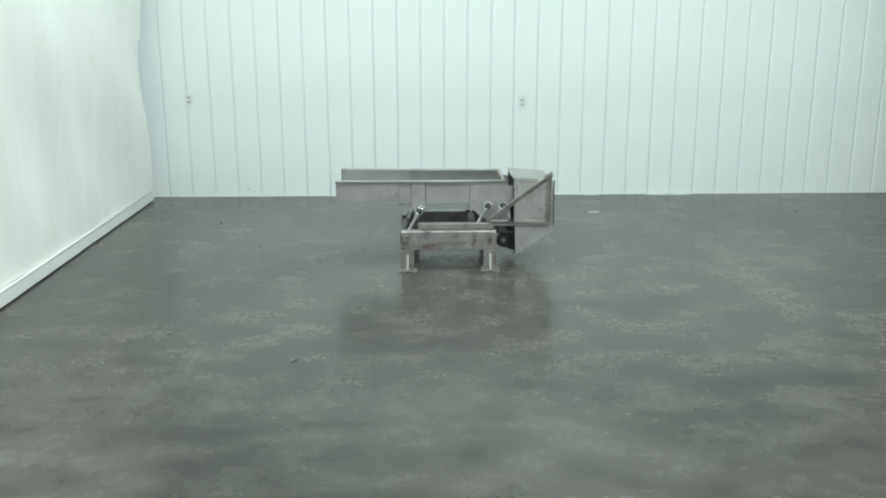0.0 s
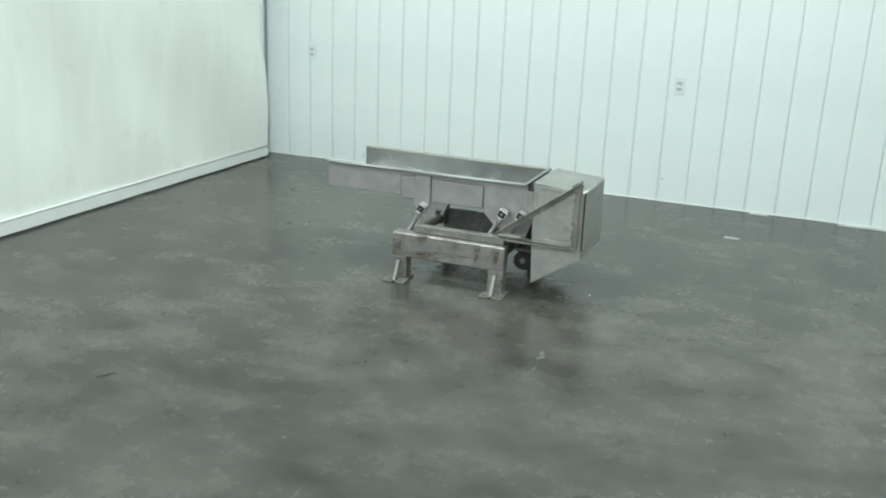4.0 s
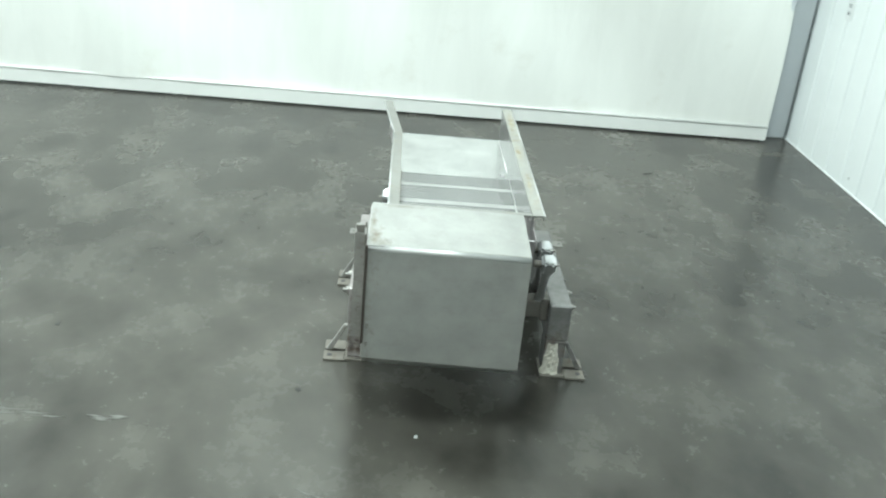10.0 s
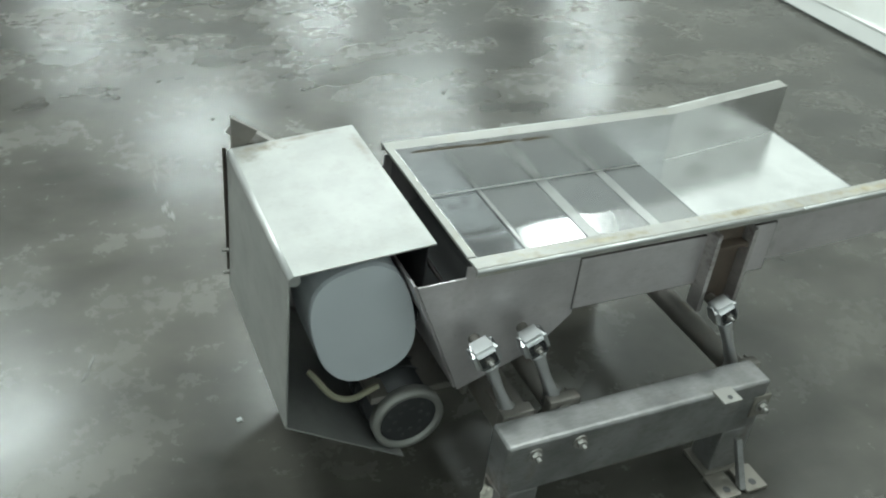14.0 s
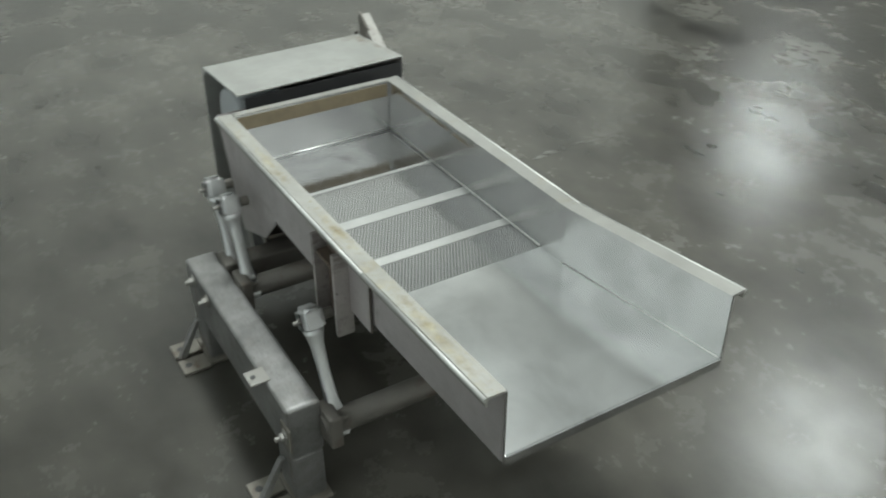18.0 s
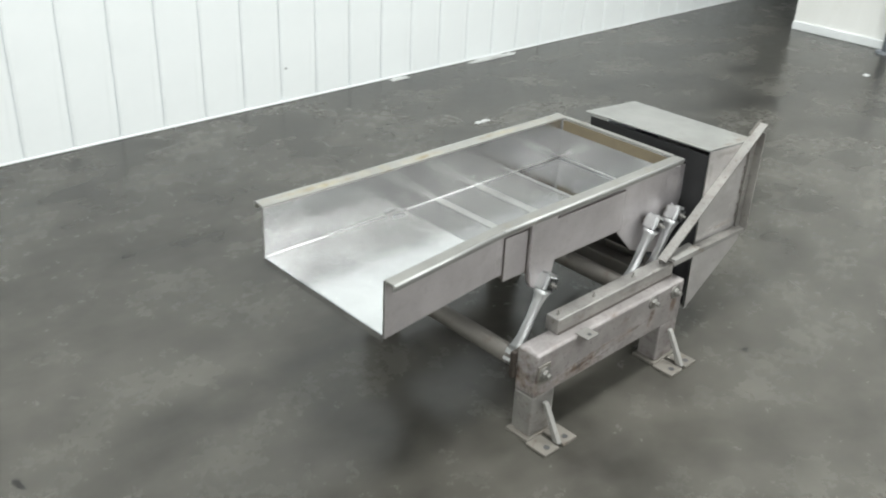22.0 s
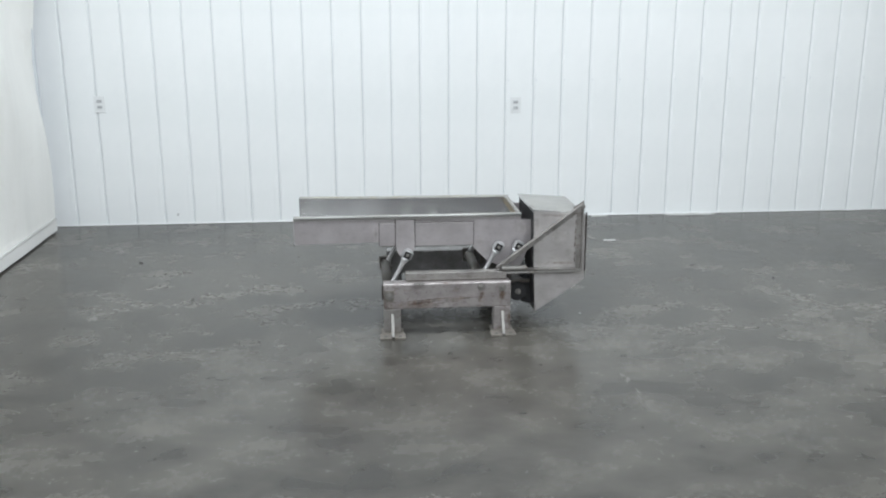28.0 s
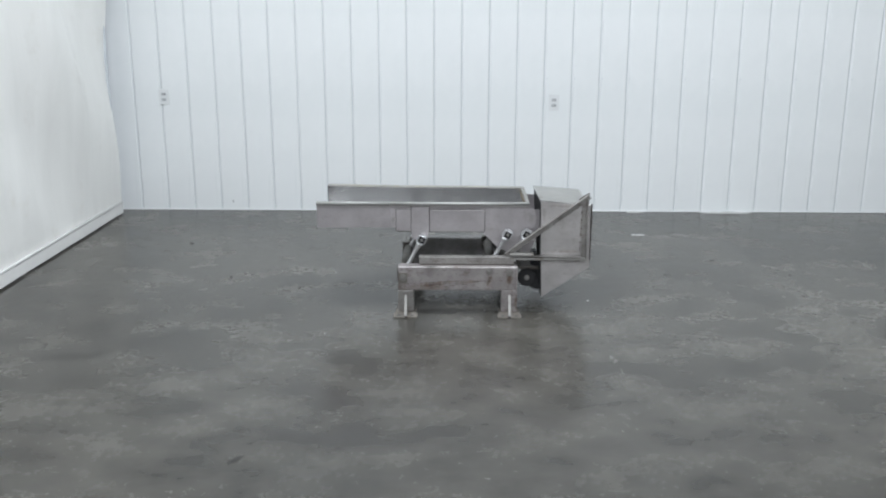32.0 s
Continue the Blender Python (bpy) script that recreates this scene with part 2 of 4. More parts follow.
INNER = steel("bright_pan_wall", (0.68, 0.675, 0.67), 0.24, 0.97, (14, 1, 1), 0.12, (0.33, 0.30, 0.28), 0.02, 0.0)
SATIN = steel("satin_discharge_steel", (0.86, 0.865, 0.87), 0.22, 1.0, (14, 1, 14), 0.10, (0.45, 0.44, 0.42), 0.03, 0.0)
PERF = perforated()
GUARD = worn_steel("blasted_guard_steel", (0.325, 0.325, 0.312), (0.40, 0.40, 0.385), 0.16, (
    ((0.72, -0.322), (0.085, 0.026), 0.85, 0.0, "xy", 1.0), ((0.62, -0.332), (0.11, 0.012), 0.75, 0.0, "xy", 2.0), ((0.755, -0.30), (0.030, 0.030), 0.7, 0.0, "xy", 3.0),
    ((0.52, -0.25), (0.016, 0.10), 0.5, 0.0, "xy", 4.0)), 0.60, 0.75, (0.12, 0.095, 0.068), (0.24, 0.205, 0.155))
SHEET = worn_steel("satin_stainless", (0.50, 0.47, 0.475), (0.62, 0.585, 0.592), 0.20, (
    ((0.47, 0.52), (0.05, 0.07), 0.35, 0.3, "xz", 1.0), ((-0.30, 0.50), (0.016, 0.06), 0.45, 0.0, "xz", 2.0), ((0.25, 0.45), (0.06, 0.02), 0.3, 0.0, "xz", 3.0)),
    0.46, 0.78, (0.12, 0.10, 0.085), (0.26, 0.23, 0.20))
FRAME = worn_steel("rust_streaked_steel", (0.30, 0.275, 0.268), (0.49, 0.458, 0.452), 0.85, (
    ((-0.07, 0.168), (0.30, 0.022), 1.0, 0.10), ((-0.10, 0.148), (0.24, 0.016), 0.9, 0.02, "xz", 2.0), ((0.14, 0.186), (0.20, 0.010), 0.9, 0.06, "xz", 3.0),
    ((-0.04, 0.184), (0.30, 0.006), 1.0, 0.07, "xz", 12.0), ((-0.02, 0.160), (0.26, 0.005), 1.0, 0.09, "xz", 13.0), ((0.05, 0.139), (0.32, 0.006), 1.0, 0.0, "xz", 14.0),
    ((0.234, 0.205), (0.030, 0.075), 1.0, 0.0, "xz", 4.0), ((0.344, 0.205), (0.028, 0.085), 1.0, 0.0, "xz", 5.0),
    ((-0.262, 0.185), (0.028, 0.10), 1.0, 0.0, "xz", 6.0), ((-0.235, 0.140), (0.075, 0.028), 0.95, 0.0, "xz", 7.0),
    ((-0.262, 0.06), (0.032, 0.110), 1.0, 0.0, "xz", 8.0), ((-0.19, 0.03), (0.030, 0.030), 0.7, 0.0, "xz", 9.0),
    ((0.385, 0.07), (0.026, 0.110), 1.0, 0.0, "xz", 10.0), ((0.33, 0.02), (0.050, 0.018), 0.7, 0.0, "xz", 11.0)))
# north copy of FRAME, its weaker light put into a darker grey
DULL_SHADE = worn_steel("dull_grey_shaded_beam_steel", (0.16, 0.158, 0.155), (0.29, 0.286, 0.282), 0.35, (
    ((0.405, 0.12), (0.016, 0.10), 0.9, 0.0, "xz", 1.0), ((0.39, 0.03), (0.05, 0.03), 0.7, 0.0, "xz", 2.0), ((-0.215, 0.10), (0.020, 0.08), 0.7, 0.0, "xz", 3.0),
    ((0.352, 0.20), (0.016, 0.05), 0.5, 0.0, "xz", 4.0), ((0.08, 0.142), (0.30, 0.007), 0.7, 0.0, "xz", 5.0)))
BRACE = worn_steel("rusty_brace_steel", (0.24, 0.228, 0.215), (0.42, 0.405, 0.385), 0.75)
RIMTAN = worn_steel("rim_with_dried_residue", (0.30, 0.295, 0.275), (0.40, 0.393, 0.37), 0.85, (
    ((-0.52, 0.17), (0.20, 0.018), 0.95, 0.0, "xy", 1.0), ((-0.16, 0.17), (0.12, 0.016), 0.9, 0.0, "xy", 2.0), ((0.16, 0.175), (0.15, 0.014), 0.9, 0.0, "xy", 3.0)),
    0.55, 0.65, (0.20, 0.165, 0.095), (0.38, 0.345, 0.25))
CAST = steel("cast_aluminium", (0.64, 0.645, 0.65), 0.40, 0.9, (20, 20, 20), 0.2, (0.25, 0.24, 0.23))
BOLT = steel("zinc_bolt", (0.36, 0.35, 0.33), 0.6, 0.95, (10, 10, 10), 0.3, (0.2, 0.12, 0.07))
TUBE = steel("dull_tube_steel", (0.20, 0.185, 0.168), 0.55, 0.5, (6, 1, 6), 0.6, (0.12, 0.085, 0.06))
DARK = plain("black_rubber_and_sheet", (0.018, 0.018, 0.019), 0.6, 0, 0.2, 40)
MOTOR = plain("black_painted_motor", (0.035, 0.036, 0.038), 0.45, 0.2, 0.2, 30)
DISC = plain("grey_plastic_cover", (0.42, 0.44, 0.46), 0.42, 0, 0.05, 8)
CABLE = plain("yellowed_cable", (0.20, 0.19, 0.13), 0.5, 0, 0.1, 20)
GRIME = plain("brown_residue", (0.15, 0.12, 0.075), 0.6, 0, 0.35, 45, 0.3)
CAULK = steel("white_flaking_residue", (0.60, 0.57, 0.50), 0.85, 0.0, (1, 1, 1), 0.95, (0.12, 0.075, 0.045), 0.05)
SCRAP = plain("white_scrap", (0.56, 0.57, 0.56), 0.7, 0, 0.08, 20)
SCUFF = plain("pale_scuff", (0.15, 0.147, 0.135), 0.5, 0, 0.3, 60)
SMUDGE = plain("dark_rubber_mark", (0.018, 0.017, 0.015), 0.5, 0, 0.3, 60)
SLOT = plain("dark_slot", (0.05, 0.05, 0.05), 0.6)
OUTLET = plain("white_outlet_plate", (0.72, 0.74, 0.74), 0.4, 0, 0.05, 20)
HOUSING = plain("white_lamp_housing", (0.75, 0.75, 0.75), 0.5)
RUST = plain("rust_brown", (0.080, 0.058, 0.044), 0.8, 0, 0.5, 40, 0.2)
BAR = steel("brushed_screen_bar", (0.52, 0.52, 0.51), 0.45, 0.8, (20, 1, 1), 0.06, (0.4, 0.4, 0.38), 0.06)
TANPLATE = steel("stained_foot_steel", (0.24, 0.222, 0.195), 0.6, 0.5, (3, 3, 3), 0.95, (0.10, 0.062, 0.035), 0.08)
WHITISH = steel("scuffed_whitish_steel", (0.36, 0.35, 0.33), 0.6, 0.5, (3, 9, 3), 0.8, (0.16, 0.12, 0.09), 0.08)
SOCKET = plain("grey_socket_face", (0.50, 0.52, 0.53), 0.5, 0, 0.08, 30)
# joint grime, coloured dark enough to carry the shadow of the gaps
JOINT_SHADE = plain("grimy_joint_shade", (0.07, 0.058, 0.05), 0.7, 0, 0.3, 40)
DARKRUST = plain("dark_rust", (0.038, 0.029, 0.023), 0.75, 0, 0.4, 40, 0.3)
SEAM = plain("ground_weld_seam", (0.86, 0.86, 0.85), 0.34, 0.95, 0.1, 60)
DIRTY = worn_steel("stained_guard_steel", (0.44, 0.42, 0.41), (0.56, 0.54, 0.53), 0.30, (
    ((0.62, 0.600), (0.12, 0.012), 0.6, -0.08, "xz", 1.0), ((0.66, 0.346), (0.12, 0.014), 0.8, -0.02, "xz", 2.0), ((0.733, 0.47), (0.010, 0.14), 0.8, 0.0, "xz", 3.0),
    ((0.63, 0.50), (0.05, 0.05), 0.35, 0.5, "xz", 4.0), ((0.70, 0.40), (0.03, 0.04), 0.4, 0.0, "xz", 5.0), ((0.53, 0.56), (0.018, 0.07), 0.4, 0.0, "xz", 6.0)),
    0.5, 0.7, (0.10, 0.075, 0.055), (0.24, 0.20, 0.16))


# ---------------------------------------------------------------- mesh helpers
def part(name, bm, mat, parent=None, label="", smooth=False):
    """One bmesh as one mesh object, under a thing or a part."""
    bmesh.ops.recalc_face_normals(bm, faces=bm.faces[:])
    if smooth:
        for f in bm.faces:
            f.smooth = len(f.verts) == 4
    me = bpy.data.meshes.new(name)
    bm.to_mesh(me)
    bm.free()
    me.materials.append(mat)
    ob = new(name, me)
    if parent is not None:
        ob.parent = parent
    if label:
        tagged(ob, label)
    return ob


def block(lo, hi, bevel=0.0, seg=2, bm=None):
    """A box between two corners, with rounded edges."""
    bm = bm or bmesh.new()
    made = bmesh.ops.create_cube(bm, size=1)["verts"]
    for v in made:
        v.co = Vector([lo[i] + (hi[i] - lo[i]) * (v.co[i] + 0.5) for i in range(3)])
    if bevel:
        edges = {e for v in made for e in v.link_edges}
        bmesh.ops.bevel(bm, geom=list(edges), offset=bevel, segments=seg, affect="EDGES", profile=0.6)
    return bm


def prism(outline, axis, a, b, bevel=0.0, bm=None):
    """A polygon of (u, v) pushed along axis x, y or z from a to b. u, v are the other two axes in order."""
    bm = bm or bmesh.new()

    def at(u, v, w):
        return {"x": (w, u, v), "y": (u, w, v), "z": (u, v, w)}[axis]
    low = [bm.verts.new(at(u, v, a)) for u, v in outline]
    top = [bm.verts.new(at(u, v, b)) for u, v in outline]
    n = len(outline)
    faces = [bm.faces.new(low), bm.faces.new(top[::-1])]
    for i in range(n):
        faces.append(bm.faces.new((low[i], top[i], top[(i + 1) % n], low[(i + 1) % n])))
    if bevel:
        edges = {e for f in faces for e in f.edges}
        bmesh.ops.bevel(bm, geom=list(edges), offset=bevel, segments=1, affect="EDGES")
    return bm


def slab(corners, thick, bm=None):
    """A sheet over four or more corners in space, thickened away from its normal."""
    bm = bm or bmesh.new()
    pts = [Vector(c) for c in corners]
    n = (pts[1] - pts[0]).cross(pts[2] - pts[1]).normalized() * thick
    top = [bm.verts.new(p) for p in pts]
    low = [bm.verts.new(p - n) for p in pts]
    bm.faces.new(top)
    bm.faces.new(low[::-1])
    for i in range(len(pts)):
        j = (i + 1) % len(pts)
        bm.faces.new((top[i], low[i], low[j], top[j]))
    return bm


def rod(p0, p1, r, seg=20, r1=None, bevel=0.0, bm=None):
    """A round bar from p0 to p1."""
    bm = bm or bmesh.new()
    p0, p1 = Vector(p0), Vector(p1)
    turn = (p1 - p0).to_track_quat("Z", "Y").to_matrix().to_4x4()
    m = Matrix.Translation((p0 + p1) / 2) @ turn
    made = bmesh.ops.create_cone(bm, cap_ends=True, segments=seg, radius1=r, radius2=r if r1 is None else r1,
                                 depth=(p1 - p0).length, matrix=m)["verts"]
    if bevel:
        rim = [e for e in {e for v in made for e in v.link_edges} if any(len(f.verts) > 4 for f in e.link_faces)]
        bmesh.ops.bevel(bm, geom=rim, offset=bevel, segments=2, affect="EDGES")
    return bm


def ring(centre, axis, r0, r1, width, seg=28, bm=None):
    """A tube section with a hole."""
    bm = bm or bmesh.new()
    c, n = Vector(centre), Vector(axis).normalized()
    turn = n.to_track_quat("Z", "Y").to_matrix()
    rows = []
    for r, h in ((r0, -width / 2), (r1, -width / 2), (r1, width / 2), (r0, width / 2)):
        rows.append([bm.verts.new(c + turn @ Vector((r * math.cos(a), r * math.sin(a), h)))
                     for a in (2 * math.pi * i / seg for i in range(seg))])
    for k in range(4):
        for i in range(seg):
            j = (i + 1) % seg
            bm.faces.new((rows[k][i], rows[k][j], rows[(k + 1) % 4][j], rows[(k + 1) % 4][i]))
    return bm


def hexbolt(name, centre, axis, r, parent, mat=None, depth=0.012, washer=True):
    """A hexagon bolt head on a washer, pointing along axis."""
    c, n = Vector(centre), Vector(axis).normalized()
    bm = rod(c, c + n * depth, r, 6)
    if washer:
        rod(c - n * 0.001, c + n * 0.003, r * 1.55, 18, bm=bm)
    rod(c + n * depth, c + n * (depth + 0.010), r * 0.5, 10, bm=bm)
    return part(name, bm, mat or BOLT, parent)


def patch(name, axis, pos, out, centre, size, seed, mat, parent, label=""):
    """A thin ragged stain lying on a flat face; axis is the face's normal, centre and size in the other two axes."""
    bm, n = bmesh.new(), 30
    rim = []
    for i in range(n):
        a = 2 * math.pi * i / n
        c, w = math.cos(a), math.sin(a)
        k = 0.80 + 0.45 * noise.noise(Vector((c * 1.3, w * 1.3, seed))) + 0.25 * noise.noise(Vector((c * 4, w * 4, seed + 5)))
        rim.append((centre[0] + size[0] * k * math.copysign(abs(c) ** 0.8, c), centre[1] + size[1] * k * math.copysign(abs(w) ** 0.8, w)))
    lo, hi = sorted((pos - out * 0.0004, pos + out * 0.0008))
    return part(name, prism(rim, axis, lo, hi, bm=bm), mat, parent, label)


def thing(name, label, category, group="", kind="", at=(0, 0, 0)):
    ob = new(name)
    ob.location = at
    ob.empty_display_size = 0.1
    return tagged(ob, label, category, group, kind)


# ---------------------------------------------------------------- the room
NORTH, WEST = 2.28, -2.68
floor = part("floor", block((-14, -18, -0.15), (14, 3.2, 0)), FLOOR)
tagged(floor, "polished grey concrete floor, mottled and scuffed", "floor", kind="structure")

# ribbed north wall: a backing, then panels side by side with a shallow groove between
PITCH, FIRST = 0.2215, -2.782
# backing greyer than the panels: groove shade put into its colour
wall_north = part("wall_north", block((-3.4, NORTH + 0.0108, 0), (14, NORTH + 0.2, CEILING)), GROOVE_SHADE)
tagged(wall_north, "white ribbed metal wall of narrow upright panels", "wall", kind="structure")
trim = part("trim", block((-2.95, NORTH - 0.004, 0), (14, NORTH + 0.0106, 0.012), 0.003, 1), TRIM)
tagged(trim, "white strip along the foot of the ribbed wall", "trim", kind="structure")

wall_west = part("wall_west", block((-3.4, 1.2, 0), (-3.0, NORTH + 0.0106, CEILING)), PALEPOST)
tagged(wall_west, "grey wall glimpsed behind the curtain", "wall", kind="structure")
for nm, lo, hi in (("wall_far_south", (-14, -18.2, 0), (14, -18, CEILING)), ("wall_far_west", (-14.2, -18, 0), (-14, 3.2, CEILING)),
                   ("wall_far_east", (14, -18, 0), (14.2, 3.2, CEILING)), ("wall_north_west", (-14, 3.0, 0), (-3.4, 3.2, CEILING))):
    tagged(part(nm, block(lo, hi), FARWALL), "plain off-white wall closing the hall", "wall", kind="structure")
tagged(part("ceiling", block((-14.2, -18.2, CEILING), (14.2, 3.2, CEILING + 0.15)), CEIL), "plain white ceiling", "ceiling", kind="structure")

# east partition with a gap to the north wall
EAST = 4.70
wall_east = part("wall_east", block((EAST, -5.2, 0), (EAST + 0.1, 1.53, CEILING)), CLOTH)
tagged(wall_east, "white partition standing clear of the ribbed wall", "wall", kind="structure")
base_e = part("baseboard", block((EAST - 0.02, -5.2, 0), (EAST, 1.53, 0.06), 0.004, 1), TRIM)
tagged(base_e, "white strip along the foot of the partition", "baseboard", kind="structure")
pipe = thing("standpipe", "short grey upright pipe with a valve beside the partition", "pipe", at=(EAST - 0.09, 0.80, 0))
part("pipe", rod((0, 0, 0), (0, 0, 0.62), 0.025, 14), GREYPOST, pipe, smooth=True)
part("valve", block((-0.05, -0.045, 0.38), (0.05, 0.045, 0.47), 0.012), GREYPOST, pipe)
part("flange", rod((0, 0, 0), (0, 0, 0.015), 0.06, 16), GREYPOST, pipe)


def curtain(name, x, y0, y1, label):
    """A hung vinyl sheet with soft folds, over a hem roll and a foot board."""
    ob = thing(name, label, "curtain", at=(x, (y0 + y1) / 2, 0))
    mid = (y0 + y1) / 2
    cols, rows_z = 150, 26
    bm = bmesh.new()
    grid = []
    for i in range(cols + 1):
        y = y0 + (y1 - y0) * i / cols
        line = []
        for k in range(rows_z + 1):
            z = 0.097 + (CEILING - 0.109) * k / rows_z
            free = min(1.0, 0.35 + z / 1.2)
            w = (noise.noise(Vector((y * 1.5 + z * 0.35, z * 0.22, 3.1))) * 0.095 + noise.noise(Vector((y * 1.1 + z * 0.9, z * 0.6 - y * 0.3, 6.4))) * 0.085
                 + noise.noise(Vector((y * 3.7 + z * 0.8, z * 0.5, 8.0))) * 0.030) * free
            line.append((w, y - mid, z))
        grid.append(line)
    front = [[bm.verts.new(p) for p in line] for line in grid]
    back = [[bm.verts.new((p[0] - 0.004, p[1], p[2])) for p in line] for line in grid]
    for i in range(cols):
        for k in range(rows_z):
            bm.faces.new((front[i][k], front[i + 1][k], front[i + 1][k + 1], front[i][k + 1]))
            bm.faces.new((back[i][k], back[i][k + 1], back[i + 1][k + 1], back[i + 1][k]))
    for i in (0, cols):
        for k in range(rows_z):
            bm.faces.new((front[i][k], front[i][k + 1], back[i][k + 1], back[i][k]))
    for k in (0, rows_z):
        for i in range(cols):
            bm.faces.new((front[i][k], front[i + 1][k], back[i + 1][k], back[i][k]))
    for e in bm.edges:
        e.smooth = all(len(f.verts) == 4 and f.calc_area() > 0.002 for f in e.link_faces)
    part("sheet", bm, CLOTH, ob, smooth=True)
    part("hem", rod((0.006, y0 - mid, 0.102), (0.006, y1 - mid, 0.102), 0.009, 14), HEM, ob, smooth=True)
    board = bmesh.new()
    n = 60
    for i in range(n):
        a, c = y0 - mid + (y1 - y0) * i / n, y0 - mid + (y1 - y0) * (i + 1) / n
        wa, wc = (0.006 * noise.noise(Vector((v * 2.1, 0, 5))) for v in (a, c))
        quad = [(0.012 + wa, a), (0.012 + wc, c), (-0.02, c), (-0.02, a)]
        low = [board.verts.new((u, v, 0.014)) for u, v in quad]
        top = [board.verts.new((u, v, 0.092)) for u, v in quad]
        board.faces.new((low[0], low[1], top[1], top[0]))
        board.faces.new((top[0], top[1], top[2], top[3]))
        board.faces.new((low[2], low[3], top[3], top[2]))
        if i in (0, n - 1):
            board.faces.new((low[0], low[3], top[3], top[0]) if i == 0 else (low[1], low[2], top[2], top[1]))
    bmesh.ops.remove_doubles(board, verts=board.verts[:], dist=1e-4)
    part("foot_skirt", board, HEM, ob)
    part("end_post", block((-0.05, y1 - mid - 0.03, 0), (-0.008, y1 - mid, CEILING - 0.02), 0.004, 1), PALEPOST, ob)
    return ob


curtain("vinyl_curtain", WEST + 0.005, -3.67, 2.10, "white vinyl curtain with soft folds and a hem skirt")
tagged(part("pillar", block((-2.95, 1.98, 0), (-2.79, 2.276, CEILING), 0.006, 1), PALEPOST), "grey steel corner pillar behind the curtain end", "pillar", kind="structure")


def outlet(at):
    """Duplex socket in a plate on the ribbed wall."""
    ob = thing("wall_outlet", "white duplex wall outlet plate on the ribbed wall", "outlet", "outlets on the ribbed wall", at=at)
    part("plate", block((-0.041, -0.003, -0.062), (0.041, 0.006, 0.062), 0.002), OUTLET, ob)
    for z in (0.022, -0.022):
        face = part("socket", block((-0.020, -0.0075, z - 0.012), (0.020, -0.0045, z + 0.012), 0.002), SOCKET, ob)
        for dx in (-0.008, 0.008):
            part("slot", block((dx - 0.002, -0.0085, z - 0.006), (dx + 0.002, -0.0070, z + 0.006)), SLOT, face)
    return ob


outlet((-2.316, NORTH - 0.002, 0.937))
outlet((0.845, NORTH - 0.002, 0.900))


def ceiling_light(x, y):
    ob = thing("ceiling_light", "white ceiling light with a bright flat panel", "ceiling light", "lights in rows under the ceiling", at=(x, y, LAMP_Z))
    part("housing", block((-0.68, -0.36, 0.012), (0.68, 0.36, 0.09), 0.01), HOUSING, ob)
    part("stem", rod((0, 0, 0.09), (0, 0, CEILING - LAMP_Z), 0.012, 10), HOUSING, ob)
    lamp = bpy.data.lights.new("panel_light", "AREA")
    lamp.shape, lamp.size, lamp.size_y = "RECTANGLE", 1.3, 0.65
    lamp.energy, lamp.color = LAMP_WATTS, (0.94, 1.0, 0.985)
    la = new("panel_light", lamp)
    la.location = (x, y, LAMP_Z)
    return ob


for lx, ly in LAMPS:
    ceiling_light(lx, ly)


# ---------------------------------------------------------------- the shaker conveyor
conveyor = thing("vibrating_conveyor", "worn stainless steel vibrating screen conveyor standing on the concrete floor", "conveyor")

# trough: x from the discharge lip (west) to the rear wall (east)
LIP, BEND, REAR = -0.715, -0.315, 0.440
S_REAR, S_BEND, S_LIP = -0.262, -0.268, -0.320
N_REAR, N_LIP = 0.158, 0.148
TOP, TOP_LIP = 0.604, 0.616
BED, BED_LIP = 0.470, 0.477
TH = 0.004


def side(rear, bend, lip, out, name):
    """One long side of the trough, folded at the bend."""
    bm = bmesh.new()
    d = TH * out
    for a, b, ya, yb, za, zb, la, lb in ((REAR, BEND, rear, bend, TOP, TOP, BED - 0.012, BED - 0.012),
                                        (BEND, LIP, bend, lip, TOP, TOP_LIP, BED - 0.012, BED_LIP - 0.010)):
        quad = [(a, ya, la), (b, yb, lb), (b, yb, zb), (a, ya, za)]
        p = [bm.verts.new(v) for v in quad]
        q = [bm.verts.new((v[0], v[1] + d, v[2])) for v in quad]
        for f in (p, q[::-1], (p[0], p[1], q[1], q[0]), (p[1], p[2], q[2], q[1]), (p[2], p[3], q[3], q[2]), (p[3], p[0], q[0], q[3])):
            bm.faces.new(f)
    return part(name, bm, INNER, conveyor)


side(S_REAR, S_BEND, S_LIP, -1, "side_wall")
side(N_REAR, 0.154, N_LIP, 1, "side_wall")
for a, b, ya, yb, za, zb, la, lb in ((REAR - 0.002, BEND, S_REAR, S_BEND, TOP, TOP, BED - 0.011, BED - 0.011), (BEND, LIP + 0.0005, S_BEND, S_LIP, TOP, TOP_LIP, BED - 0.011, BED_LIP - 0.009),
                                    (REAR - 0.002, BEND, N_REAR, 0.154, TOP, TOP, BED - 0.011, BED - 0.011), (BEND, LIP + 0.0005, 0.154, N_LIP, TOP, TOP_LIP, BED - 0.011, BED_LIP - 0.009)):
    d = -TH if ya < 0 else TH
    face = [(a, ya + d * 1.25, la), (b, yb + d * 1.25, lb), (b, yb + d * 1.25, zb - 0.006), (a, ya + d * 1.25, za - 0.006)]
    part("outer_skin", slab(face if ya < 0 else face[::-1], 0.0008), SHEET, conveyor)
part("rear_wall", block((REAR - TH, S_REAR + 0.001, BED - 0.012), (REAR, N_REAR - 0.001, TOP - 0.001)), INNER, conveyor)
